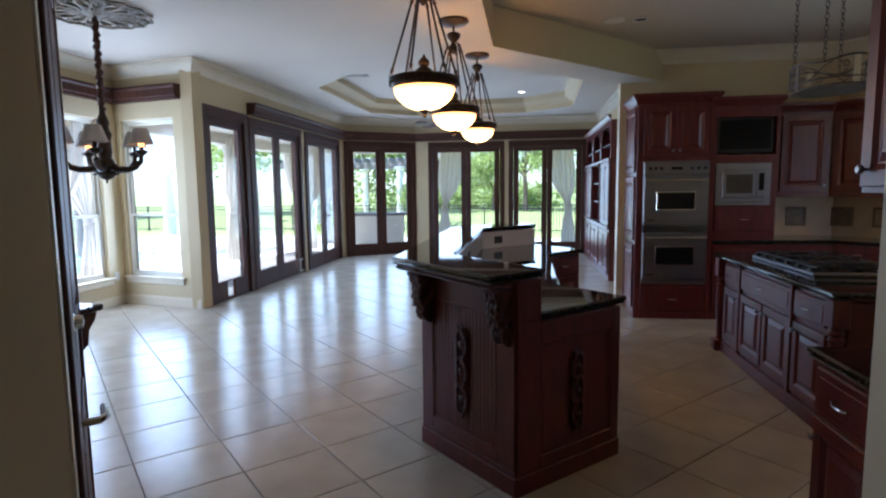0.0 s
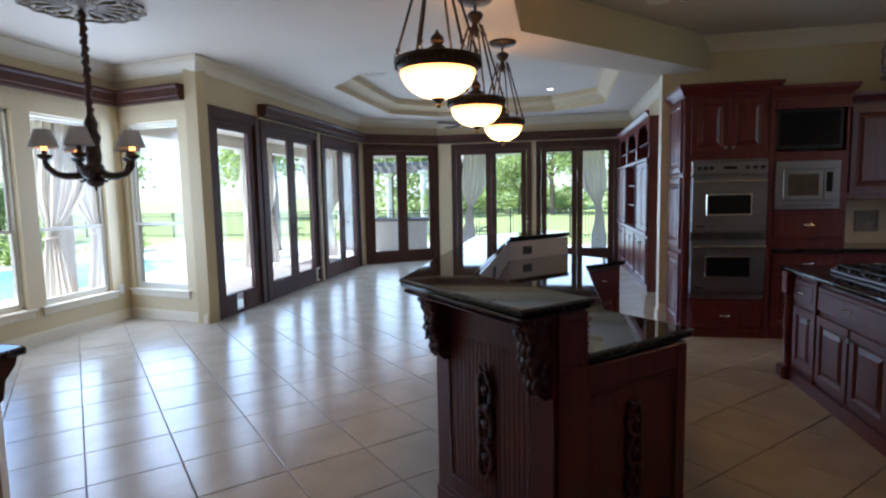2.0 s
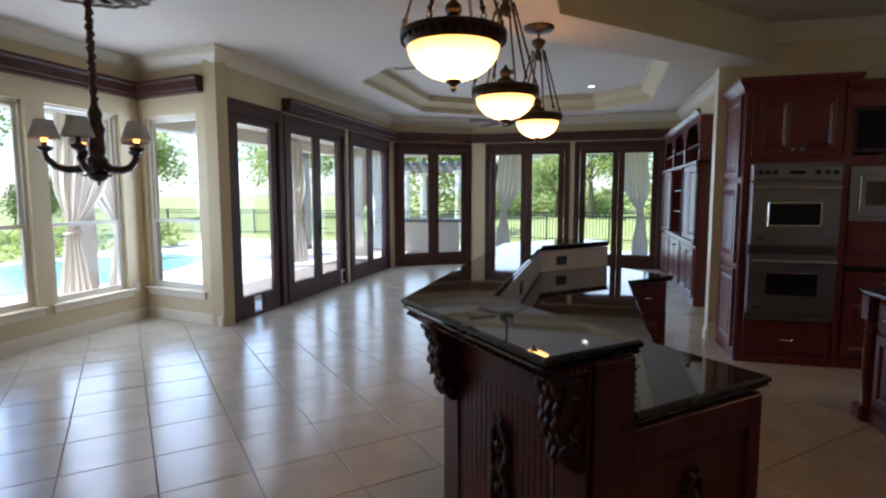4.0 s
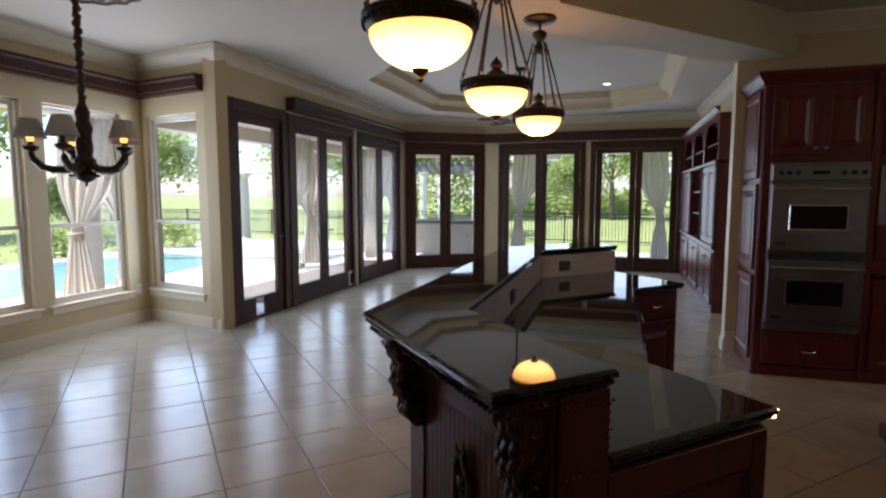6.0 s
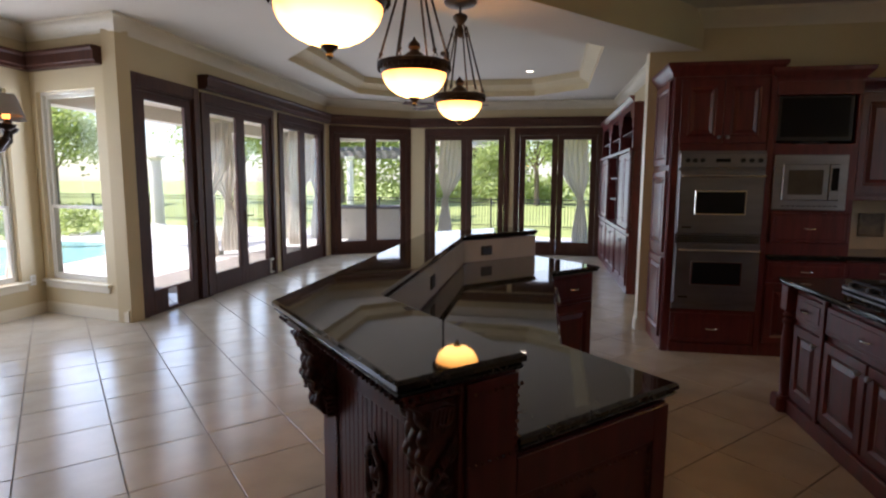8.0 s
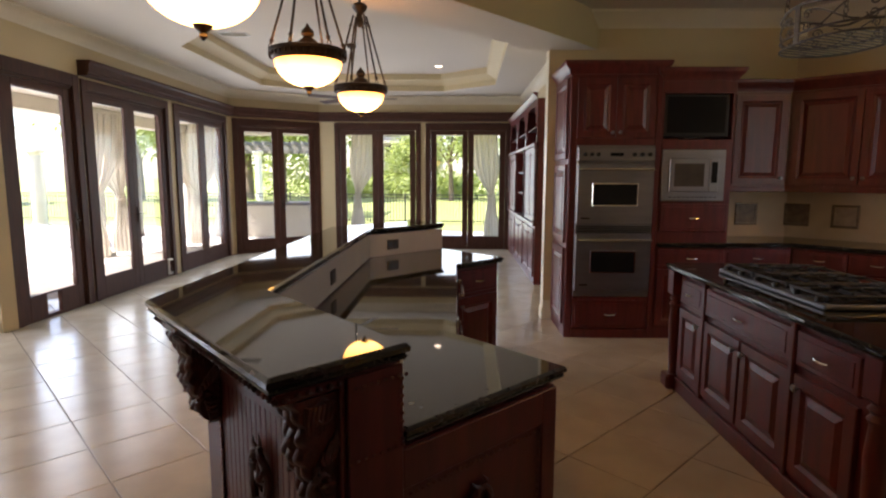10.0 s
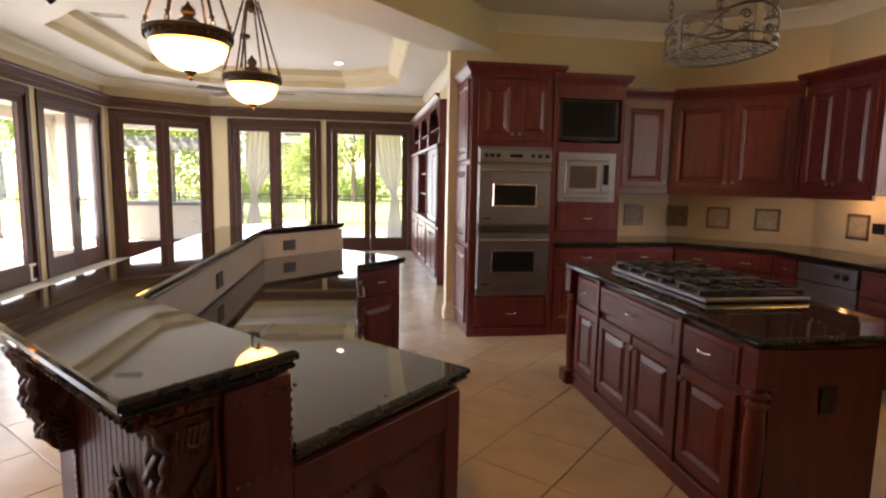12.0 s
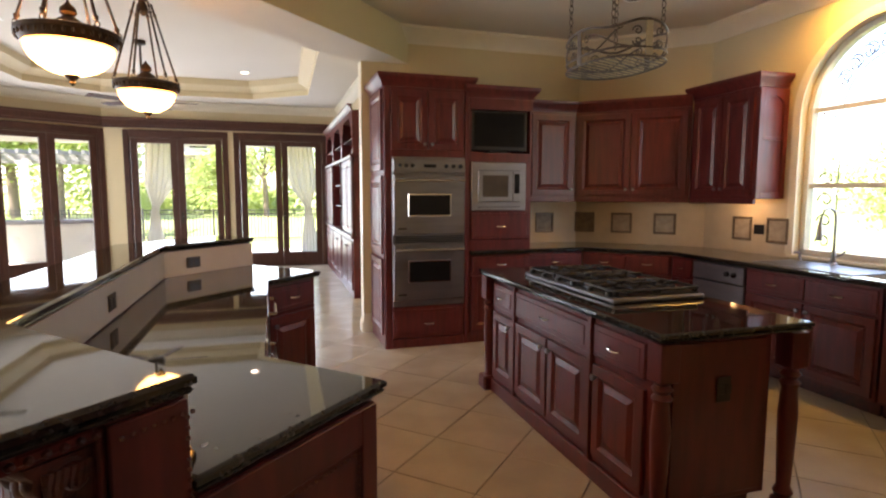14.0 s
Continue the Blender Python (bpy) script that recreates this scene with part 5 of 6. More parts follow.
# ---- hanging lamps ----
def pendant(x, y, r, label):
    ob = thing("pendant_lamp", pose(x, y, 0.055), label, "pendant lamp", "pendant lamps over the bar")
    part("canopy", lathe(bmesh.new(), [(0.115, 2.774), (0.12, 2.760), (0.105, 2.745), (0.05, 2.738), (0.02, 2.728)], 24), M_BRONZE, ob, "", True)
    bm = lathe(bmesh.new(), [(0.009, 2.64), (0.009, 2.735)], 8)
    lathe(bm, [(0.012, 2.60), (0.03, 2.62), (0.05, 2.645), (0.055, 2.665), (0.04, 2.68), (0.012, 2.69)], 16)
    lathe(bm, [(0.008, 2.52), (0.022, 2.535), (0.03, 2.56), (0.02, 2.59), (0.012, 2.61)], 12)
    part("stem", bm, M_BRONZE, ob, "", True)
    # rim with leaf band
    bm = lathe(bmesh.new(), [(r - 0.028, 2.055), (r - 0.018, 2.062), (r - 0.008, 2.085), (r + 0.004, 2.095), (r + 0.002, 2.112), (r - 0.012, 2.118), (r - 0.030, 2.10)], 40, None, False)
    for k in range(36):
        a = 2 * math.pi * k / 36
        bmesh.ops.create_icosphere(bm, subdivisions=1, radius=0.010, matrix=pose((r - 0.004) * math.cos(a), (r - 0.004) * math.sin(a), 2.083) @ Matrix.Diagonal((0.7, 0.7, 1.6, 1)))
    part("rim", bm, M_BRONZE, ob, "cast leaf band round the bowl", True)
    bowl = [(0.012, 1.932)] + [((r - 0.024) * math.sin(math.pi / 2 * k / 10), 2.066 - 0.134 * math.cos(math.pi / 2 * k / 10)) for k in range(1, 11)]
    bm = lathe(bmesh.new(), bowl, 40, None, False)
    gb = part("glass_bowl", bm, M_ALABASTER, ob, "lit amber alabaster glass bowl", True)
    part("finial", lathe(bmesh.new(), [(0.003, 1.888), (0.014, 1.90), (0.010, 1.91), (0.024, 1.922), (0.032, 1.934), (0.020, 1.942)], 14), M_BRONZE, ob, "", True)
    part("urn", lathe(bmesh.new(), [(0.05, 2.10), (0.062, 2.13), (0.05, 2.16), (0.022, 2.18), (0.034, 2.195), (0.030, 2.215), (0.010, 2.235), (0.003, 2.25)], 16), M_BRONZE, ob, "", True)
    part("crossbar", bx(bmesh.new(), -r + 0.02, r - 0.02, -0.008, 0.008, 2.095, 2.103), M_BRONZE, ob)
    for k in range(6):
        a = 2 * math.pi * (k + 0.3) / 6
        bm = tube(bmesh.new(), [((r - 0.012) * math.cos(a), (r - 0.012) * math.sin(a), 2.135), (0.045 * math.cos(a), 0.045 * math.sin(a), 2.60)], 0.0065, 7)
        for u in (0.04, 0.86):
            c = Vector(((r - 0.012) * math.cos(a), (r - 0.012) * math.sin(a), 2.135)).lerp(Vector((0.045 * math.cos(a), 0.045 * math.sin(a), 2.60)), u)
            bmesh.ops.create_icosphere(bm, subdivisions=1, radius=0.013, matrix=Matrix.Translation(c))
        ringc = ((r - 0.010) * math.cos(a), (r - 0.010) * math.sin(a), 2.126)
        tube(bm, [(ringc[0] + 0.010 * math.cos(t), ringc[1], ringc[2] + 0.012 * math.sin(t)) for t in [math.pi * j / 4 for j in range(8)]], 0.003, 5, True)
        part("rod", bm, M_BRONZE, ob, "", True)


for (x, y), r in zip([(-0.632, 3.40), (-0.610, 4.57), (-0.530, 5.70)], (0.203, 0.196, 0.188)):
    pendant(x, y, r, "bronze pendant lamp with lit amber glass bowl")


def medallion(x, y):
    ob = thing("ceiling_medallion", pose(x, y, 0), "ornate pierced gilt ceiling medallion", "ceiling medallion")
    bm = lathe(bmesh.new(), [(0.10, 3.198), (0.11, 3.175), (0.07, 3.155), (0.03, 3.15)], 24)
    part("rose", bm, M_GILT, ob, "", True)
    for k in range(16):
        a = 2 * math.pi * k / 16
        bm = bmesh.new()
        for sgn in (-1, 1):
            pts = []
            for j in range(12):
                u = j / 11
                rr = 0.11 + 0.31 * u
                t = a + sgn * (0.19 * math.sin(math.pi * u))
                pts.append((rr * math.cos(t), rr * math.sin(t), 3.178 + 0.012 * math.sin(3 * u)))
            tube(bm, pts, lambda u: 0.012 + 0.008 * math.sin(math.pi * u), 6)
        c = (0.385 * math.cos(a), 0.385 * math.sin(a))
        tube(bm, [(c[0] + (0.055 - 0.004 * j) * math.cos(j * 0.6 + a), c[1] + (0.055 - 0.004 * j) * math.sin(j * 0.6 + a), 3.176) for j in range(10)], 0.011, 6)
        tube(bm, [(0.445 * math.cos(a + 0.2), 0.445 * math.sin(a + 0.2), 3.178), (0.478 * math.cos(a), 0.478 * math.sin(a), 3.176), (0.445 * math.cos(a - 0.2), 0.445 * math.sin(a - 0.2), 3.178)], 0.014, 6)
        part("scroll", bm, M_GILT, ob, "", True)


def chandelier(x, y):
    ob = thing("chandelier", pose(x, y, 0), "dark bronze chandelier with five fabric shades", "chandelier")
    bm = bmesh.new()
    z = 2.30
    k = 0
    while z < 3.15:
        tube(bm, [(0.016 * math.cos(t) * (k % 2), 0.016 * math.cos(t) * (1 - k % 2), z + 0.03 * math.sin(t)) for t in [math.pi * j / 4 for j in range(8)]], 0.006, 5, True)
        z += 0.045
        k += 1
    part("chain", bm, M_BRONZE, ob)
    bm = bmesh.new()
    tube(bm, [(0.006 * math.cos(j * 1.3), 0.006 * math.sin(j * 1.3), 2.30 + 0.85 * j / 48) for j in range(49)], lambda u: 0.027 + 0.007 * math.sin(u * 95), 8)
    part("chain_sleeve", bm, M_DOOR, ob, "gathered dark fabric chain sleeve", True)
    prof = [(0.003, 1.62), (0.012, 1.635), (0.010, 1.65), (0.06, 1.675), (0.08, 1.71), (0.045, 1.75), (0.075, 1.77), (0.08, 1.83), (0.055, 1.86), (0.065, 1.92), (0.055, 2.02), (0.07, 2.08), (0.045, 2.14), (0.055, 2.20), (0.03, 2.26), (0.02, 2.32)]
    part("column", lathe(bmesh.new(), prof, 18), M_BRONZE, ob, "", True)
    for k in range(5):
        a = 2 * math.pi * (k + 0.13) / 5
        arm = [(0.04, 1.80), (0.12, 1.755), (0.21, 1.75), (0.28, 1.77), (0.335, 1.83), (0.345, 1.90)]
        bm = tube(bmesh.new(), [(r * math.cos(a), r * math.sin(a), z) for r, z in arm], lambda u: 0.033 - 0.009 * u, 8)
        tube(bm, [((0.10 + (0.045 - 0.004 * j) * math.cos(j * 0.7)) * math.cos(a), (0.10 + (0.045 - 0.004 * j) * math.cos(j * 0.7)) * math.sin(a), 1.72 + (0.04 - 0.0035 * j) * math.sin(j * 0.7)) for j in range(9)], 0.010, 6)
        am = part("arm", bm, M_BRONZE, ob, "", True)
        c = pose(0.345 * math.cos(a), 0.345 * math.sin(a), 0)
        part("cup", lathe(bmesh.new(), [(0.02, 1.88), (0.05, 1.90), (0.058, 1.925), (0.03, 1.93), (0.018, 1.94), (0.018, 1.985)], 14, c), M_BRONZE, am, "", True)
        part("shade", lathe(bmesh.new(), [(0.112, 1.985), (0.110, 1.99), (0.062, 2.13), (0.060, 2.132)], 24, c, False), M_SHADE, am, "small grey fabric empire shade", True)
        if k in (0, 2, 3):
            part("bulb", lathe(bmesh.new(), [(0.014, 1.95), (0.026, 1.98), (0.020, 2.02), (0.004, 2.04)], 10, c), M_BULB, am, "glowing orange candle bulb", True)


medallion(-3.99, 4.92)
chandelier(-3.99, 4.92)


def downlight(x, y, z, lit):
    ob = thing("recessed_downlight", pose(x, y, z), "round recessed ceiling downlight, %s" % ("switched on" if lit else "switched off"), "downlight", "recessed downlights")
    part("trim_ring", lathe(bmesh.new(), [(0.062, -0.001), (0.085, -0.002), (0.088, -0.008), (0.062, -0.012)], 24, None, False), M_WHITE, ob, "", True)
    part("lens", lathe(bmesh.new(), [(0.0, -0.004), (0.062, -0.004), (0.062, -0.001), (0.0, -0.001)], 24), M_CAN if lit else M_BLACK, ob)


for x, y, z, lit in ((-0.17, 11.85, CEIL + 0.30, True), (1.07, 6.13, CEIL, False), (3.30, 6.11, CEIL, False)):
    downlight(x, y, z, lit)
sk = thing("ceiling_speaker", pose(0.81, 6.12, CEIL), "round white speaker grille in the ceiling", "speaker")
part("grille", lathe(bmesh.new(), [(0.0, -0.010), (0.10, -0.010), (0.105, -0.004), (0.105, -0.001)], 28), M_WHITE, sk, "", True)


def ceiling_vent(x, y, rz, z=CEIL):
    ob = thing("ceiling_vent", pose(x, y, z, 0, 0, rz), "white slatted air vent in the ceiling", "air vent")
    bm = bmesh.new()
    for a, b, c, d in ((-0.2, 0.2, -0.1, -0.08), (-0.2, 0.2, 0.08, 0.1), (-0.2, -0.18, -0.08, 0.08), (0.18, 0.2, -0.08, 0.08)):
        bx(bm, a, b, c, d, -0.012, -0.001)
    part("frame", bm, M_WHITE, ob)
    for k in range(7):
        part("slat", bx(bmesh.new(), -0.18, 0.18, -0.010, 0.010, -0.001, 0.001, pose(0, -0.066 + 0.022 * k, -0.008, 35, 0, 0)), M_SASH, ob)


ceiling_vent(-5.0, 4.65, 10)
ceiling_vent(-2.95, 9.6, 0, CEIL + 0.30)


def ceiling_fan(x, y):
    ob = thing("ceiling_fan", pose(x, y, 0), "dark ceiling fan hanging in the tray, at rest", "ceiling fan")
    bm = lathe(bmesh.new(), [(0.07, CEIL + 0.298), (0.07, CEIL + 0.25), (0.015, CEIL + 0.23), (0.015, 2.82), (0.10, 2.79), (0.12, 2.73), (0.10, 2.66), (0.03, 2.63)], 20)
    part("motor", bm, M_BRONZE, ob, "", True)
    for k in range(5):
        bm = bx(bmesh.new(), 0.20, 0.68, -0.065, 0.065, -0.004, 0.004, pose(0, 0, 2.70, 0, 0, 72 * k) @ pose(0, 0, 0, 10, 0, 0), 0.003)
        bl = part("blade", bm, M_DOOR, ob)
        part("bracket", bx(bmesh.new(), 0.09, 0.22, -0.02, 0.02, -0.008, -0.003, pose(0, 0, 2.70, 0, 0, 72 * k) @ pose(0, 0, 0, 10, 0, 0)), M_BRONZE, bl)


ceiling_fan(-1.42, 10.2)


# ---- built-in bookcases ----
def bookcase(m, w, closed):
    ob = thing("built_in_bookcase", m, "tall cherry wood bookcase with arched open shelves", "bookcase", "built-in bookcases")
    d = 0.30
    bm = bmesh.new()
    bx(bm, 0, w, d - 0.02, d, 0.0, 2.62)
    bx(bm, 0, 0.05, 0.0, d, 0.0, 2.62)
    bx(bm, w - 0.05, w, 0.0, d, 0.0, 2.62)
    bx(bm, 0.05, w - 0.05, 0.0, d, 2.55, 2.62)
    n = 16
    r = (w - 0.10) / 2
    for k in range(n):
        a, b = 0.05 + 2 * r * k / n, 0.05 + 2 * r * (k + 1) / n
        z = 2.12 + 0.85 * math.sqrt(max(r * r - ((a + b) / 2 - w / 2) ** 2, 0))
        bx(bm, a, b, 0.0, 0.02, min(z, 2.54), 2.55)
    part("carcass", bm, M_CHERRY, ob)
    for z in (0.84, 1.97):
        part("ledge", bx(bmesh.new(), 0.0, w, -0.035, d - 0.02, z, z + 0.045, None, 0.008), M_CHERRY, ob)
    if closed:
        part("panel_backing", box(0.05, w - 0.05, 0.012, 0.03, 0.885, 1.97), M_CHERRY, ob)
        for k in range(2):
            a = 0.055 + k * (w - 0.11) / 2
            panel_door(ob, a + 0.002, a + (w - 0.11) / 2 - 0.002, 0.90, 1.95, None, y=0.012)
    else:
        for z in (1.25, 1.60):
            part("shelf", box(0.05, w - 0.05, 0.03, d - 0.02, z, z + 0.022), M_CARVE, ob)
    part("shelf", box(0.05, w - 0.05, 0.03, d - 0.02, 2.24, 2.262), M_CARVE, ob)
    part("base", box(0.05, w - 0.05, 0.0, d - 0.02, 0.0, 0.84), M_CHERRY, ob)
    for k in range(2):
        a = 0.06 + k * (w - 0.12) / 2
        b = a + (w - 0.12) / 2 - 0.006
        panel_door(ob, a, b, 0.10, 0.80, (b - 0.03 if k == 0 else a + 0.03, 0.70))
    for x in (0.0, w):
        prof = [(0.034, 0.885), (0.034, 0.93), (0.020, 0.95), (0.028, 0.99), (0.022, 1.10), (0.027, 1.45), (0.020, 1.82), (0.030, 1.87), (0.020, 1.90), (0.034, 1.93), (0.034, 1.97)]
        part("turned_column", lathe(bmesh.new(), prof, 14, pose(x, -0.004, 0)), M_CARVE, ob, "turned and carved half column", True)
    bm = sweep(bmesh.new(), [(0.0, 0.0), (w, 0.0)], [(o, 2.62 + h * 0.7) for o, h in M_CROWN])
    part("crown", bm, M_CHERRY, ob, "", True)


for k in range(3):
    bookcase(along((1.28, 13.30 - k * 1.27), (1.28, 12.3 - k * 1.27)), 1.27, k != 1)


# ---- hall door and ledge ----
hd = thing("hall_door", along((-1.97, 2.25), (-0.89, 1.04)), "dark wooden panelled hall door, closed, with nickel levers", "door")
part("leaf", box(0.17, 1.24, -0.044, 0.004, 0.012, 2.38, 0.004), M_DOOR, hd)
bm = bmesh.new()
for a, b, c, d in ((0.10, 0.168, 0.0, 2.448), (1.242, 1.50, 0.0, 2.448), (0.168, 1.242, 2.382, 2.448)):
    bx(bm, a, b, -0.12, 0.016, c, d, None, 0.004)
part("door_frame", bm, M_DOOR, hd, "dark stained wooden frame")
for z0, z1 in ((0.25, 0.82), (1.08, 2.22)):
    bm = bmesh.new()
    for a, b, c, d in ((0.33, 1.08, z0, z0 + 0.03), (0.33, 1.08, z1 - 0.03, z1), (0.33, 0.36, z0 + 0.03, z1 - 0.03), (1.05, 1.08, z0 + 0.03, z1 - 0.03)):
        bx(bm, a, b, 0.004, 0.014, c, d, None, 0.003)
    bx(bm, 0.42, 0.99, 0.004, 0.012, z0 + 0.09, z1 - 0.09, None, 0.006)
    part("panel_moulding", bm, M_DOOR, hd)
bm = tube(bmesh.new(), [(1.17, 0.004, 0.93), (1.17, 0.055, 0.93), (1.15, 0.068, 0.93), (1.05, 0.066, 0.925)], 0.011, 8)
bx(bm, 1.15, 1.19, 0.004, 0.012, 0.85, 1.05, None, 0.003)
part("lever_handle", bm, M_CHROME, hd, "worn nickel lever handle", True)
bm = lathe(bmesh.new(), [(0.030, 0.0), (0.030, 0.008), (0.018, 0.014), (0.016, 0.030), (0.0, 0.034)], 16, pose(1.17, 0.004, 1.20, -90, 0, 0))
part("deadbolt", bm, M_CHROME, hd, "small nickel deadbolt rose", True)
lg = thing("wall_ledge", pose(-1.97, 2.25, 0), "black stone ledge on a dark bracket at the wall end", "ledge")
part("shelf", box(-0.55, 0.035, -0.02, 0.12, 1.0, 1.03, 0.006), M_GRANITE, lg)
bm = prism(bmesh.new(), [(0.0, 0.0), (0.085, 0.0), (0.075, -0.03), (0.035, -0.07), (0.025, -0.13), (0.0, -0.15)], -0.025, 0.025, pose(0.0, 0.001, 0.998) @ Matrix(((0, 0, 1, 0), (1, 0, 0, 0), (0, 1, 0, 0), (0, 0, 0, 1))))
part("bracket", bm, M_DOOR, lg, "shaped dark wooden bracket")
solid("trim_hall_jamb", bx(bmesh.new(), -0.07, 0.05, -0.12, 0.015, 0, 3.19, along((-1.97, 2.25), (-0.89, 1.04))), M_TRIM, "cream painted door jamb", "trim", "structure")
solid("trim_hall_jamb_near", bx(bmesh.new(), 1.505, 1.615, -0.145, 0.006, 0, 2.52, along((-1.97, 2.25), (-0.89, 1.04))), M_TRIM, "cream painted door jamb", "trim", "structure")


def white_outlet(m):
    ob = thing("wall_socket", m, "white double socket plate on the cream wall", "socket", "white wall sockets")
    part("plate", box(-0.036, 0.036, 0.001, 0.008, -0.058, 0.058, 0.002), M_WHITE, ob)
    for z in (-0.024, 0.024):
        part("socket", box(-0.016, 0.016, 0.008, 0.010, z - 0.014, z + 0.014, 0.001), M_SASH, ob)


white_outlet(along((-5.58, 7.05), (-5.58, 2.25)) @ pose(0.16, 0, 0.40))
white_outlet(along((1.60, 13.5), (-2.75, 13.5)) @ pose(0.20, 0, 0.40))
white_outlet(along((-5.58, 7.05), (-5.58, 2.25)) @ pose(3.26, 0, 0.40))


# ---- outside ----
solid("ground", box(-400, 400, -200, 600, -0.6, -0.30), M_GRASS, "wide green lawn", "ground", "structure")
bm = prism(bmesh.new(), [(-14.0, -3.0), (-5.9, -3.0), (-5.9, 7.3), (-4.45, 7.3), (-4.45, 12.6), (-2.9, 13.7), (5.0, 13.7), (5.0, 17.6), (-6.5, 19.5), (-14.0, 19.5)], -0.29, -0.10)
solid("pavement", bm, M_PATIO, "pale sunlit stone patio", "pavement", "structure")
bm = prism(bmesh.new(), [(-12.4, 7.6), (-9.6, 7.2), (-8.9, 9.6), (-9.2, 12.0), (-10.2, 14.0), (-12.2, 14.2), (-13.2, 11.2)], -0.12, -0.085)
solid("water", bm, M_POOL, "turquoise swimming pool water", "water", "structure")
bm = bmesh.new()
bx(bm, -7.2, -5.78, 2.0, 7.35, 2.86, 2.98)
bx(bm, -7.2, -4.42, 7.35, 16.6, 2.86, 2.98)
bx(bm, -4.42, 5.0, 13.68, 16.6, 2.86, 2.98)
solid("porch_roof", bm, M_STUCCO, "pale flat porch ceiling", "porch roof", "structure")
bm = bmesh.new()
bx(bm, -7.2, -6.9, 2.0, 16.6, 2.62, 2.859)
bx(bm, -6.9, 5.0, 16.3, 16.6, 2.62, 2.859)
solid("porch_beam", bm, M_STUCCO, "pale stucco porch beam", "beam", "structure")


def column(x, y, h=2.62, r=0.15, z=-0.10, label="round pale stone porch column"):
    ob = thing("stone_column", pose(x, y, z), label, "column", "stone columns")
    hh = h - z
    part("shaft", lathe(bmesh.new(), [(r, 0.16), (r * 1.02, hh * 0.4), (r * 0.86, hh - 0.18)], 20), M_STUCCO, ob, "", True)
    bm = bx(bmesh.new(), -r * 1.4, r * 1.4, -r * 1.4, r * 1.4, 0, 0.08)
    lathe(bm, [(r * 1.35, 0.08), (r * 1.35, 0.12), (r * 1.05, 0.17)], 20)
    part("base", bm, M_STUCCO, ob)
    bm = bx(bmesh.new(), -r * 1.3, r * 1.3, -r * 1.3, r * 1.3, hh - 0.07, hh)
    lathe(bm, [(r * 0.9, hh - 0.2), (r * 1.25, hh - 0.1), (r * 1.25, hh - 0.07)], 20)
    part("capital", bm, M_STUCCO, ob)


def curtain(x, y, rz, w=0.62, flip=1):
    """A tied-back curtain: gathered at the tie, flared above and below."""
    ob = thing("porch_curtain", pose(x, y, 0, 0, 0, rz), "pale linen porch curtain tied back at a column", "curtain", "porch curtains")
    bm = bmesh.new()
    nx, nz = 36, 26
    grid = []
    for j in range(nz + 1):
        v = j / nz
        z = -0.06 + 2.80 * v
        tie = math.exp(-((z - 1.05) / 0.45) ** 2)
        width = w * (1 - 0.78 * tie) if z > 1.05 else w * (0.24 + 0.34 * min(1, (1.05 - z) / 0.8))
        off = flip * (w * 0.42) * (1 - math.exp(-max(z - 1.05, 0) * 0.9))
        row = []
        for i in range(nx + 1):
            u = i / nx - 0.5
            fold = (0.030 * math.sin(u * 2 * math.pi * 5 + 0.9 * math.sin(2.2 * z) + x) + 0.018 * math.sin(u * 2 * math.pi * 11.3 + 1.7 * z + y)) * (0.5 + 0.6 * v)
            row.append(bm.verts.new((u * width + off, fold, z)))
        grid.append(row)
    for j in range(nz):
        for i in range(nx):
            bm.faces.new((grid[j][i], grid[j][i + 1], grid[j + 1][i + 1], grid[j + 1][i]))
    bmesh.ops.solidify(bm, geom=bm.faces[:], thickness=0.006)
    part("cloth", bm, M_CURTAIN, ob, "", True)
    bm = tube(bmesh.new(), [(w * 0.14 * math.cos(t), 0.06 * math.sin(t), 1.05 + 0.02 * math.cos(t)) for t in [2 * math.pi * k / 16 for k in range(16)]], 0.018, 6, True)
    part("tieback", bm, M_CURTAIN, ob, "", True)


for x, y in ((-7.05, 3.6), (-7.05, 7.5), (-7.05, 12.6), (-7.05, 16.45), (-3.0, 16.45), (1.6, 16.45)):
    column(x, y)
for x, y, rz, fl in ((-6.85, 7.15, 55, 1), (-6.85, 7.95, 55, -1), (-6.85, 12.25, 40, 1), (-6.85, 13.1, 40, -1), (-6.75, 16.2, 35, -1), (-6.1, 16.35, 10, 1), (-2.45, 16.3, 0, 1), (1.10, 16.3, 0, -1), (-6.85, 4.0, 55, 1), (-5.95, 14.6, 40, 1)):
    curtain(x, y, rz, 0.70, fl)

column(-14.4, 20.7, 2.45, 0.22, -0.3, "pale garden column with a dark capping")

# outdoor stone counter
oc = thing("outdoor_counter", pose(-4.9, 16.9, -0.10, 0, 0, 12), "stone outdoor bar counter on the patio", "outdoor counter")
part("top", box(-1.15, 1.25, -0.40, 0.40, 0.86, 0.94, 0.02), M_ROOF, oc, "grey stone slab top")
part("body", box(-0.8, 1.05, -0.26, 0.26, 0.0, 0.86, 0.01), M_STUCCO, oc)
for x in (-0.55, 0.25, 0.80):
    part("relief", lathe(bmesh.new(), [(0.10, 0), (0.10, 0.02), (0.07, 0.03), (0.0, 0.035)], 16, pose(x, -0.26, 0.5, 90, 0, 0)), M_STUCCO, oc, "", True)


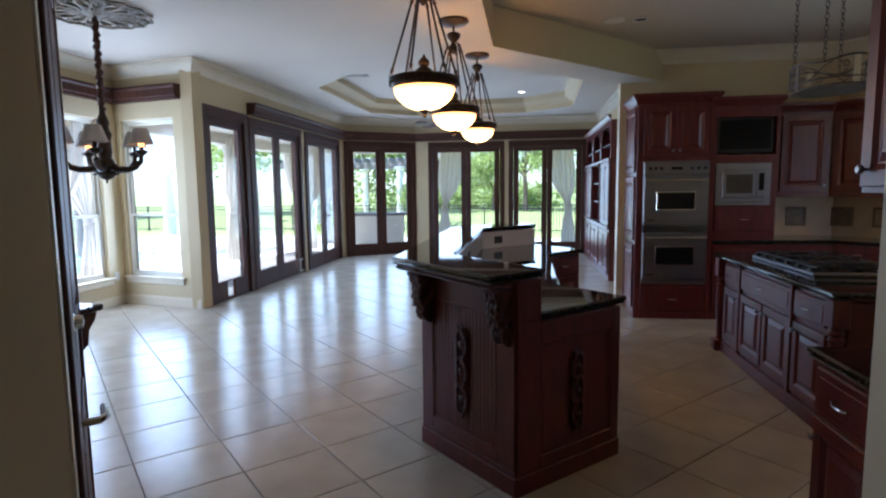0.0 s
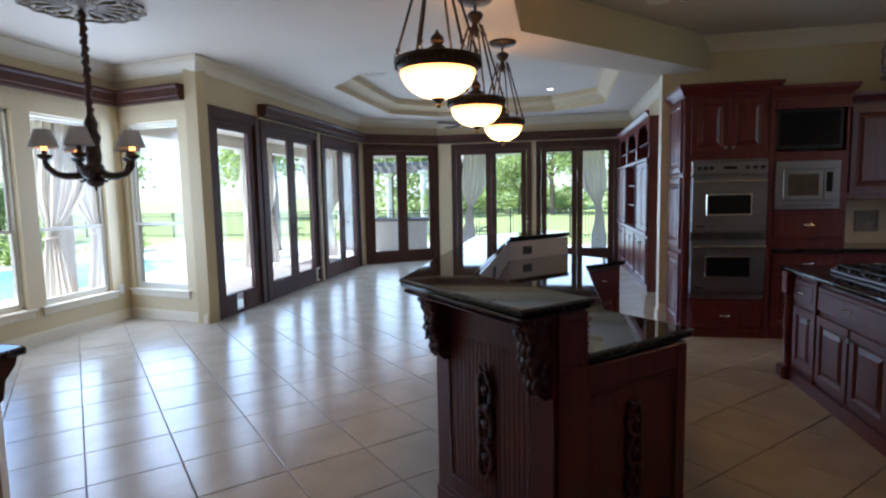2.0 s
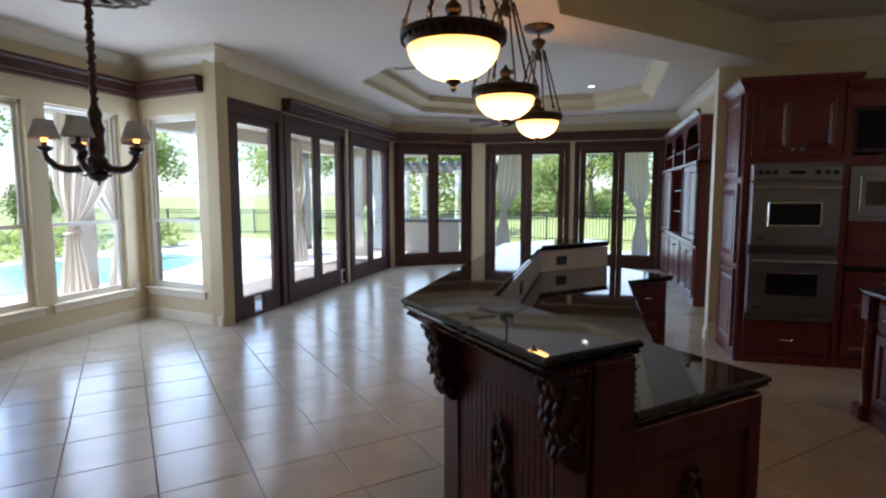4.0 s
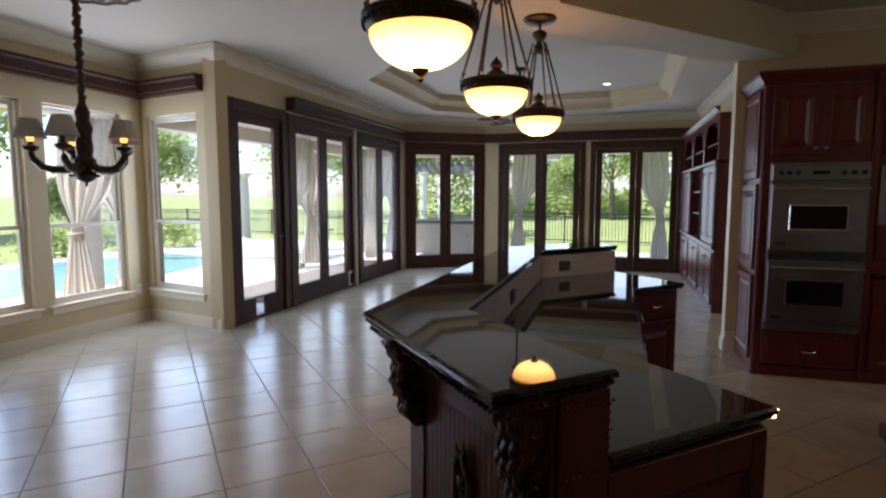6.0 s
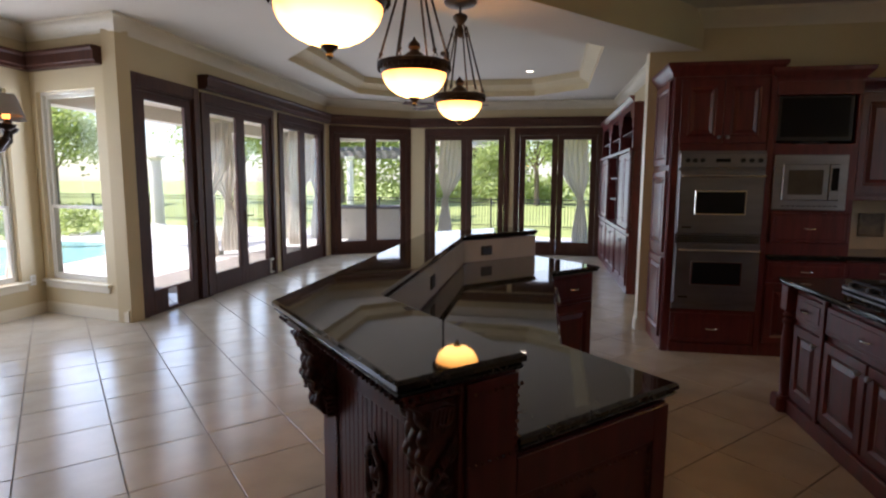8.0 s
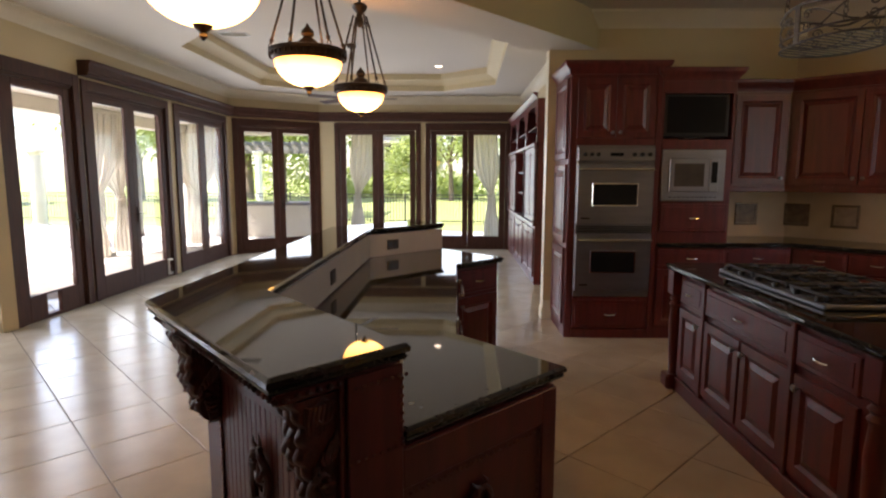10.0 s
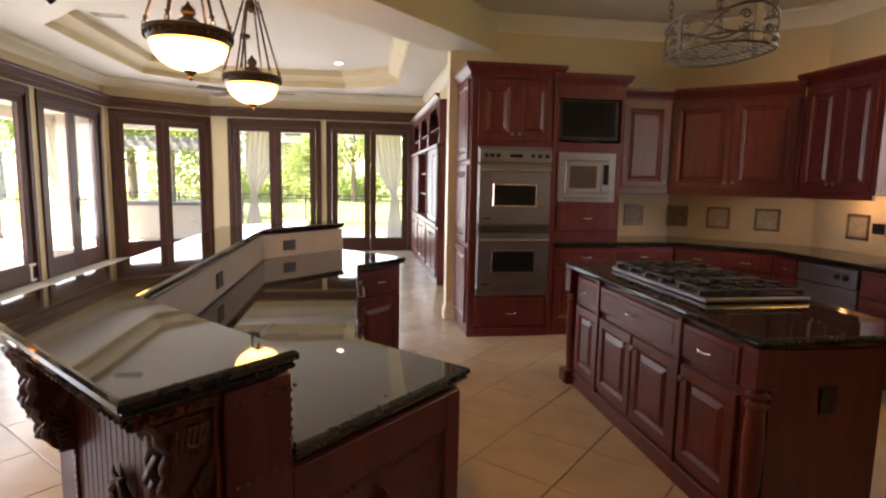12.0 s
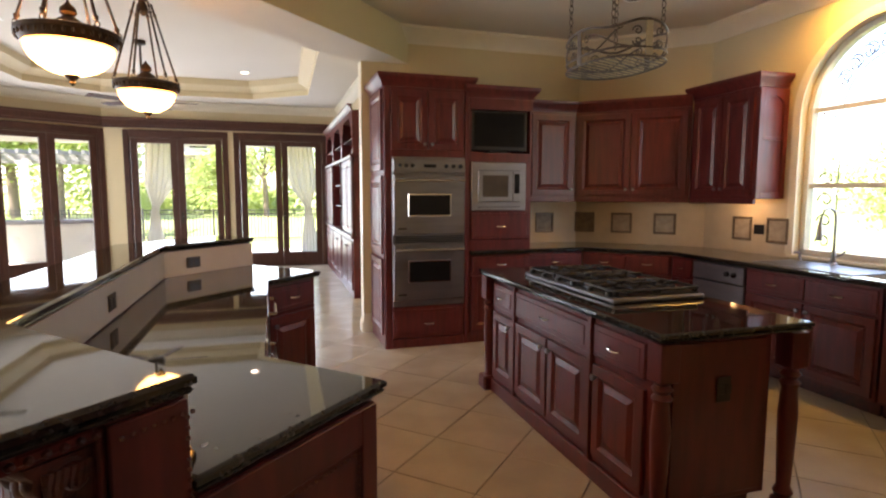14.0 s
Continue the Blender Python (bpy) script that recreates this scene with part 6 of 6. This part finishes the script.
def fence(p, q, h=1.15, z=-0.30):
    n = (Vector(q) - Vector(p)).length
    ob = thing("iron_fence", along(p, q, z), "black iron garden fence with slim pickets", "fence", "garden fence")
    bm = bmesh.new()
    for zz in (0.12, h - 0.14, h):
        bx(bm, 0, n, -0.016, 0.016, zz - 0.016, zz + 0.016)
    part("rail", bm, M_FENCE, ob)
    k = 0
    while k * 2.4 <= n:
        part("post", box(k * 2.4 - 0.03, k * 2.4 + 0.03, -0.03, 0.03, 0, h + 0.06), M_FENCE, ob)
        k += 1
    bm = bmesh.new()
    x = 0.0
    while x < n:
        bx(bm, x - 0.009, x + 0.009, -0.009, 0.009, 0.0, h)
        x += 0.12
    ob2 = part("pickets", bm, M_FENCE, ob)
    ob2["kind"] = "stuff"


fence((-9.0, 24.5), (12.0, 22.0))
fence((-30.0, 24.0), (-9.0, 24.5))


def tree(x, y, h, spread, seed, palm=False, z=-0.3):
    rnd = random.Random(seed)
    ob = thing("palm_tree" if palm else "garden_tree", pose(x, y, z), "tall palm with arching green fronds" if palm else "leafy green garden tree", "tree", "garden trees")
    lean = (rnd.uniform(-0.3, 0.3), rnd.uniform(-0.3, 0.3))
    top = h * (0.96 if palm else 0.55)
    pts = [(lean[0] * t * t, lean[1] * t * t, top * t) for t in [k / 8 for k in range(9)]]
    r0 = 0.20 if palm else 0.028 * h
    bm = tube(bmesh.new(), pts, lambda u: r0 * (1 - 0.35 * u) * (1 + (0.06 * math.sin(u * 90) if palm else 0)), 10)
    if not palm:
        for k in range(5):
            a = rnd.uniform(0, 6.28)
            s = rnd.uniform(0.5, 0.9)
            b = Vector((lean[0] * s * s, lean[1] * s * s, top * s))
            tube(bm, [b, b + Vector((0.3 * spread * math.cos(a), 0.3 * spread * math.sin(a), 0.22 * h)), b + Vector((0.6 * spread * math.cos(a), 0.6 * spread * math.sin(a), 0.36 * h))], lambda u: r0 * 0.4 * (1.1 - u), 6)
    part("trunk", bm, M_BARK, ob, "", True)
    verts, faces = [], []

    def leafq(c, d, u, s, t):
        i = len(verts)
        verts.extend([c - u * t, c + d * s * 0.5 - u * t * 1.2, c + d * s, c + d * s * 0.5 + u * t * 1.2])
        faces.append((i, i + 1, i + 2, i + 3))

    if palm:
        c0 = Vector(pts[-1])
        for k in range(26):
            a, el = rnd.uniform(0, 6.28), rnd.uniform(-0.2, 1.2)
            L = spread * rnd.uniform(0.8, 1.1)
            for j in range(20):
                u = j / 19
                c = c0 + Vector((math.cos(a) * math.cos(el) * L * u, math.sin(a) * math.cos(el) * L * u, math.sin(el) * L * u - 0.9 * L * u * u))
                for sg in (-1, 1):
                    d = Vector((math.cos(a + sg * 0.9), math.sin(a + sg * 0.9), -0.5)).normalized()
                    leafq(c, d, Vector((math.cos(a), math.sin(a), 0)), 0.45 * (1 - 0.6 * u), 0.02)
    else:
        for b in range(38):
            a, e = rnd.uniform(0, 6.28), rnd.uniform(-0.5, 1.4)
            rr = spread * rnd.uniform(0.35, 1.0)
            c1 = Vector((rr * math.cos(a) * math.cos(e), rr * math.sin(a) * math.cos(e), h * 0.62 + 0.38 * h * math.sin(e) * rnd.uniform(0.5, 1.0)))
            for k in range(150):
                c = c1 + Vector((rnd.gauss(0, 1), rnd.gauss(0, 1), rnd.gauss(0, 0.8))) * spread * 0.17
                d = Vector((rnd.uniform(-1, 1), rnd.uniform(-1, 1), rnd.uniform(-0.6, 0.6))).normalized()
                leafq(c, d, d.orthogonal().normalized(), 0.062 * spread * rnd.uniform(0.6, 1.3), 0.022 * spread)
    me = bpy.data.meshes.new("crown")
    me.from_pydata([tuple(v) for v in verts], [], faces)
    me.materials.append(M_LEAF)
    cr = new("crown", me)
    cr.parent = ob
    return ob


for k, (x, y, h, s, palm) in enumerate([(-8.6, 16.6, 4.2, 1.7, True), (-11.5, 13.0, 5.5, 2.2, True), (-23, 20, 2.6, 1.6, False), (-26, 14, 2.4, 1.6, False), (-24, 9, 1.9, 1.3, False), (-27, 4, 2.4, 1.6, False), (-34, 36, 7, 4.2, False), (-24, 44, 8, 4.6, False), (-13, 44, 8, 4.8, False), (-5.5, 27, 2.2, 1.1, False), (-0.2, 46, 8, 3.6, False), (-3.0, 48, 5, 3, False), (6, 40, 10, 4.5, False), (12, 36, 9, 4.2, False), (12.5, 9.5, 3.0, 1.5, False), (14, 6.5, 2.6, 1.6, False), (13.0, 3.0, 2.8, 1.5, False), (-16, 45, 12, 5.5, False), (-28, 18, 8, 4, False)]):
    tree(x, y, h, s, 11 + k, palm)
for k, (x, y) in enumerate(((-14.6, 10.2), (-14.9, 8.0), (-14.4, 5.6), (-14.6, 12.6), (-15.2, 14.6), (-13.6, 16.0), (-7.7, 22.0), (-8.2, 4.6), (-8.5, 3.9))):
    rnd = random.Random(40 + k)
    bm = bmesh.new()
    verts, faces = [], []
    for j in range(500):
        a, e, r = rnd.uniform(0, 6.28), rnd.uniform(0.0, 1.5), rnd.uniform(0.3, 0.75)
        c = Vector((r * math.cos(a) * math.cos(e) * 1.3, r * math.sin(a) * math.cos(e) * 1.3, 0.15 + r * math.sin(e) * 1.2))
        d = Vector((rnd.uniform(-1, 1), rnd.uniform(-1, 1), rnd.uniform(-0.3, 1))).normalized()
        o = d.orthogonal().normalized() * 0.035
        i = len(verts)
        verts += [c - o, c + d * 0.12 - o, c + d * 0.2, c + d * 0.12 + o]
        faces.append((i, i + 1, i + 2, i + 3))
    bm.free()
    me = bpy.data.meshes.new("garden_shrub")
    me.from_pydata([tuple(v) for v in verts], [], faces)
    me.materials.append(M_LEAF)
    ob = new("garden_shrub", me)
    ob.location = (x, y, -0.3)
    tagged(ob, "low green shrub beside the pool", "shrub", "garden shrubs")

# dense woods that close the lawn, lower before the neighbouring house
rnd = random.Random(77)
verts, faces = [], []
for b in range(110):
    x, y = rnd.uniform(-19, 30), rnd.uniform(51, 58)
    low = -13.0 < x < 1.5
    h = rnd.uniform(1.5, 2.6) if low else rnd.uniform(5.0, 10.5)
    for k in range(110):
        u = rnd.random() ** 0.8
        w = 2.6 * math.sin(math.pi * min(0.25 + 0.72 * u, 1.0))
        c = Vector((x + rnd.gauss(0, 0.5) * w, y + rnd.gauss(0, 0.4) * w, -0.3 + h * u))
        d = Vector((rnd.uniform(-1, 1), rnd.uniform(-1, 1), rnd.uniform(-0.8, 0.8))).normalized()
        o = d.orthogonal().normalized() * rnd.uniform(0.10, 0.2)
        ln = rnd.uniform(0.35, 0.7)
        i = len(verts)
        verts += [tuple(c - o), tuple(c + d * ln * 0.6 - o), tuple(c + d * ln), tuple(c + d * ln * 0.6 + o)]
        faces.append((i, i + 1, i + 2, i + 3))
me = bpy.data.meshes.new("far_woods")
me.from_pydata(verts, [], faces)
me.materials.append(M_LEAF)
tagged(new("far_woods", me), "dense green woods beyond the lawn", "woods", kind="stuff")

# pergola and the house beyond the lawn
pg = thing("pergola", pose(-8.3, 28.5, -0.3), "dark slatted pergola on white columns", "pergola")
for x in (-3.4, -0.6, 2.0):
    for y in (-1.4, 1.4):
        part("column", lathe(bmesh.new(), [(0.24, 0), (0.24, 0.12), (0.17, 0.16), (0.15, 2.8), (0.24, 2.9), (0.24, 3.0)], 16, pose(x, y, 0)), M_WHITE, pg, "white round column", True)
for y in (-1.4, 1.4):
    part("beam", box(-4.2, 2.8, y - 0.09, y + 0.09, 3.0, 3.25), M_ROOF, pg)
for k in range(16):
    part("slat", box(-4.0 + k * 0.43, -3.9 + k * 0.43, -2.2, 2.2, 3.25, 3.40), M_ROOF, pg)
hb = thing("neighbouring_house", pose(-6.5, 62, -0.3), "pale three-storey house with balconies beyond the lawn", "house")
part("wall", box(-5, 5, 0, 8, 0, 8.6), M_STUCCO, hb)
bm = prism(bmesh.new(), [(-5.6, -0.6), (5.6, -0.6), (5.6, 8.6), (-5.6, 8.6)], 8.6, 8.75)
bx(bm, -4.5, 4.5, 0.6, 7.4, 8.75, 9.9)
part("roof", bm, M_ROOF, hb)
for s in range(3):
    z = s * 2.85
    part("balcony", box(-5.2, 5.2, -1.8, 0, z + 2.55, z + 2.8), M_STUCCO, hb)
    bl = part("railing", box(-5.2, 5.2, -1.8, -1.75, z + 3.55, z + 3.62), M_FENCE, hb)
    for x in (-5.0, -1.7, 1.7, 5.0):
        part("column", box(x - 0.16, x + 0.16, -1.75, -1.45, z, z + 2.55), M_STUCCO, hb)
    for x in (-3.3, 0.0, 3.3):
        part("window", box(x - 0.9, x + 0.9, -0.03, 0.02, z + 0.5, z + 2.3), M_OVENGLASS, hb)


# ---- floor tiles, laid diagonally ----
PITCH, U0, V0, JOINT = 0.476, 0.430, 2.17, 0.0062
half = (PITCH - JOINT) / 2
bm = profiled(bmesh.new(), [(-half, -half), (half, -half), (half, half), (-half, half)], [(0.0, -0.012), (0.0, -0.0022), (0.0022, 0.0)])
tile_mesh = mesh_of("floor_tile", bm, M_TILE)
floor_ob = bpy.data.objects["floor"]
ROOM = [(4.62, 2.2), (4.62, 6.6), (3.64, 7.6), (1.62, 7.6), (1.62, 13.5), (-2.75, 13.5), (-4.3, 12.46), (-4.3, 6.78), (-5.6, 7.05), (-5.6, 2.25), (-2.0, 2.25), (-1.05, 1.04), (-1.05, -2.0), (0.7, -2.0), (0.7, 0.9), (1.72, 0.9), (1.72, 2.2)]


def in_room(x, y):
    c = False
    for (x0, y0), (x1, y1) in zip(ROOM, ROOM[1:] + ROOM[:1]):
        if (y0 > y) != (y1 > y) and x < (x1 - x0) * (y - y0) / (y1 - y0) + x0:
            c = not c
    return c


rest_v, rest_f = [], []
base_v = [v.co.copy() for v in tile_mesh.vertices]
base_f = [tuple(p.vertices) for p in tile_mesh.polygons]
count = 0
R2 = math.sqrt(0.5)
for iu in range(-22, 30):
    for iv in range(-16, 34):
        u, v = U0 + (iu + 0.5) * PITCH, V0 + (iv + 0.5) * PITCH
        x, y = (u - v) * R2, (u + v) * R2
        if not any(in_room(x + dx, y + dy) for dx in (-0.33, 0, 0.33) for dy in (-0.33, 0, 0.33)):
            continue
        rz = random.Random(iu * 97 + iv).choice((45, 135, 225, 315))
        lift = random.Random(iu * 31 + iv * 7).uniform(-0.0008, 0.0)
        m = pose(x, y, lift, 0, 0, rz)
        near = -4.6 < x < 1.75 and 1.6 < y < 7.6 and count < 300
        if near:
            ob = new("floor_tile", tile_mesh)
            ob.parent = floor_ob
            ob.matrix_local = m
            count += 1
        else:
            k = len(rest_v)
            rest_v += [tuple(m @ c) for c in base_v]
            rest_f += [tuple(i + k for i in f) for f in base_f]
me = bpy.data.meshes.new("floor_tile_field")
me.from_pydata(rest_v, [], rest_f)
me.materials.append(M_TILE)
fo = new("floor_tile_field", me)
fo.parent = floor_ob
fo["kind"] = "stuff"
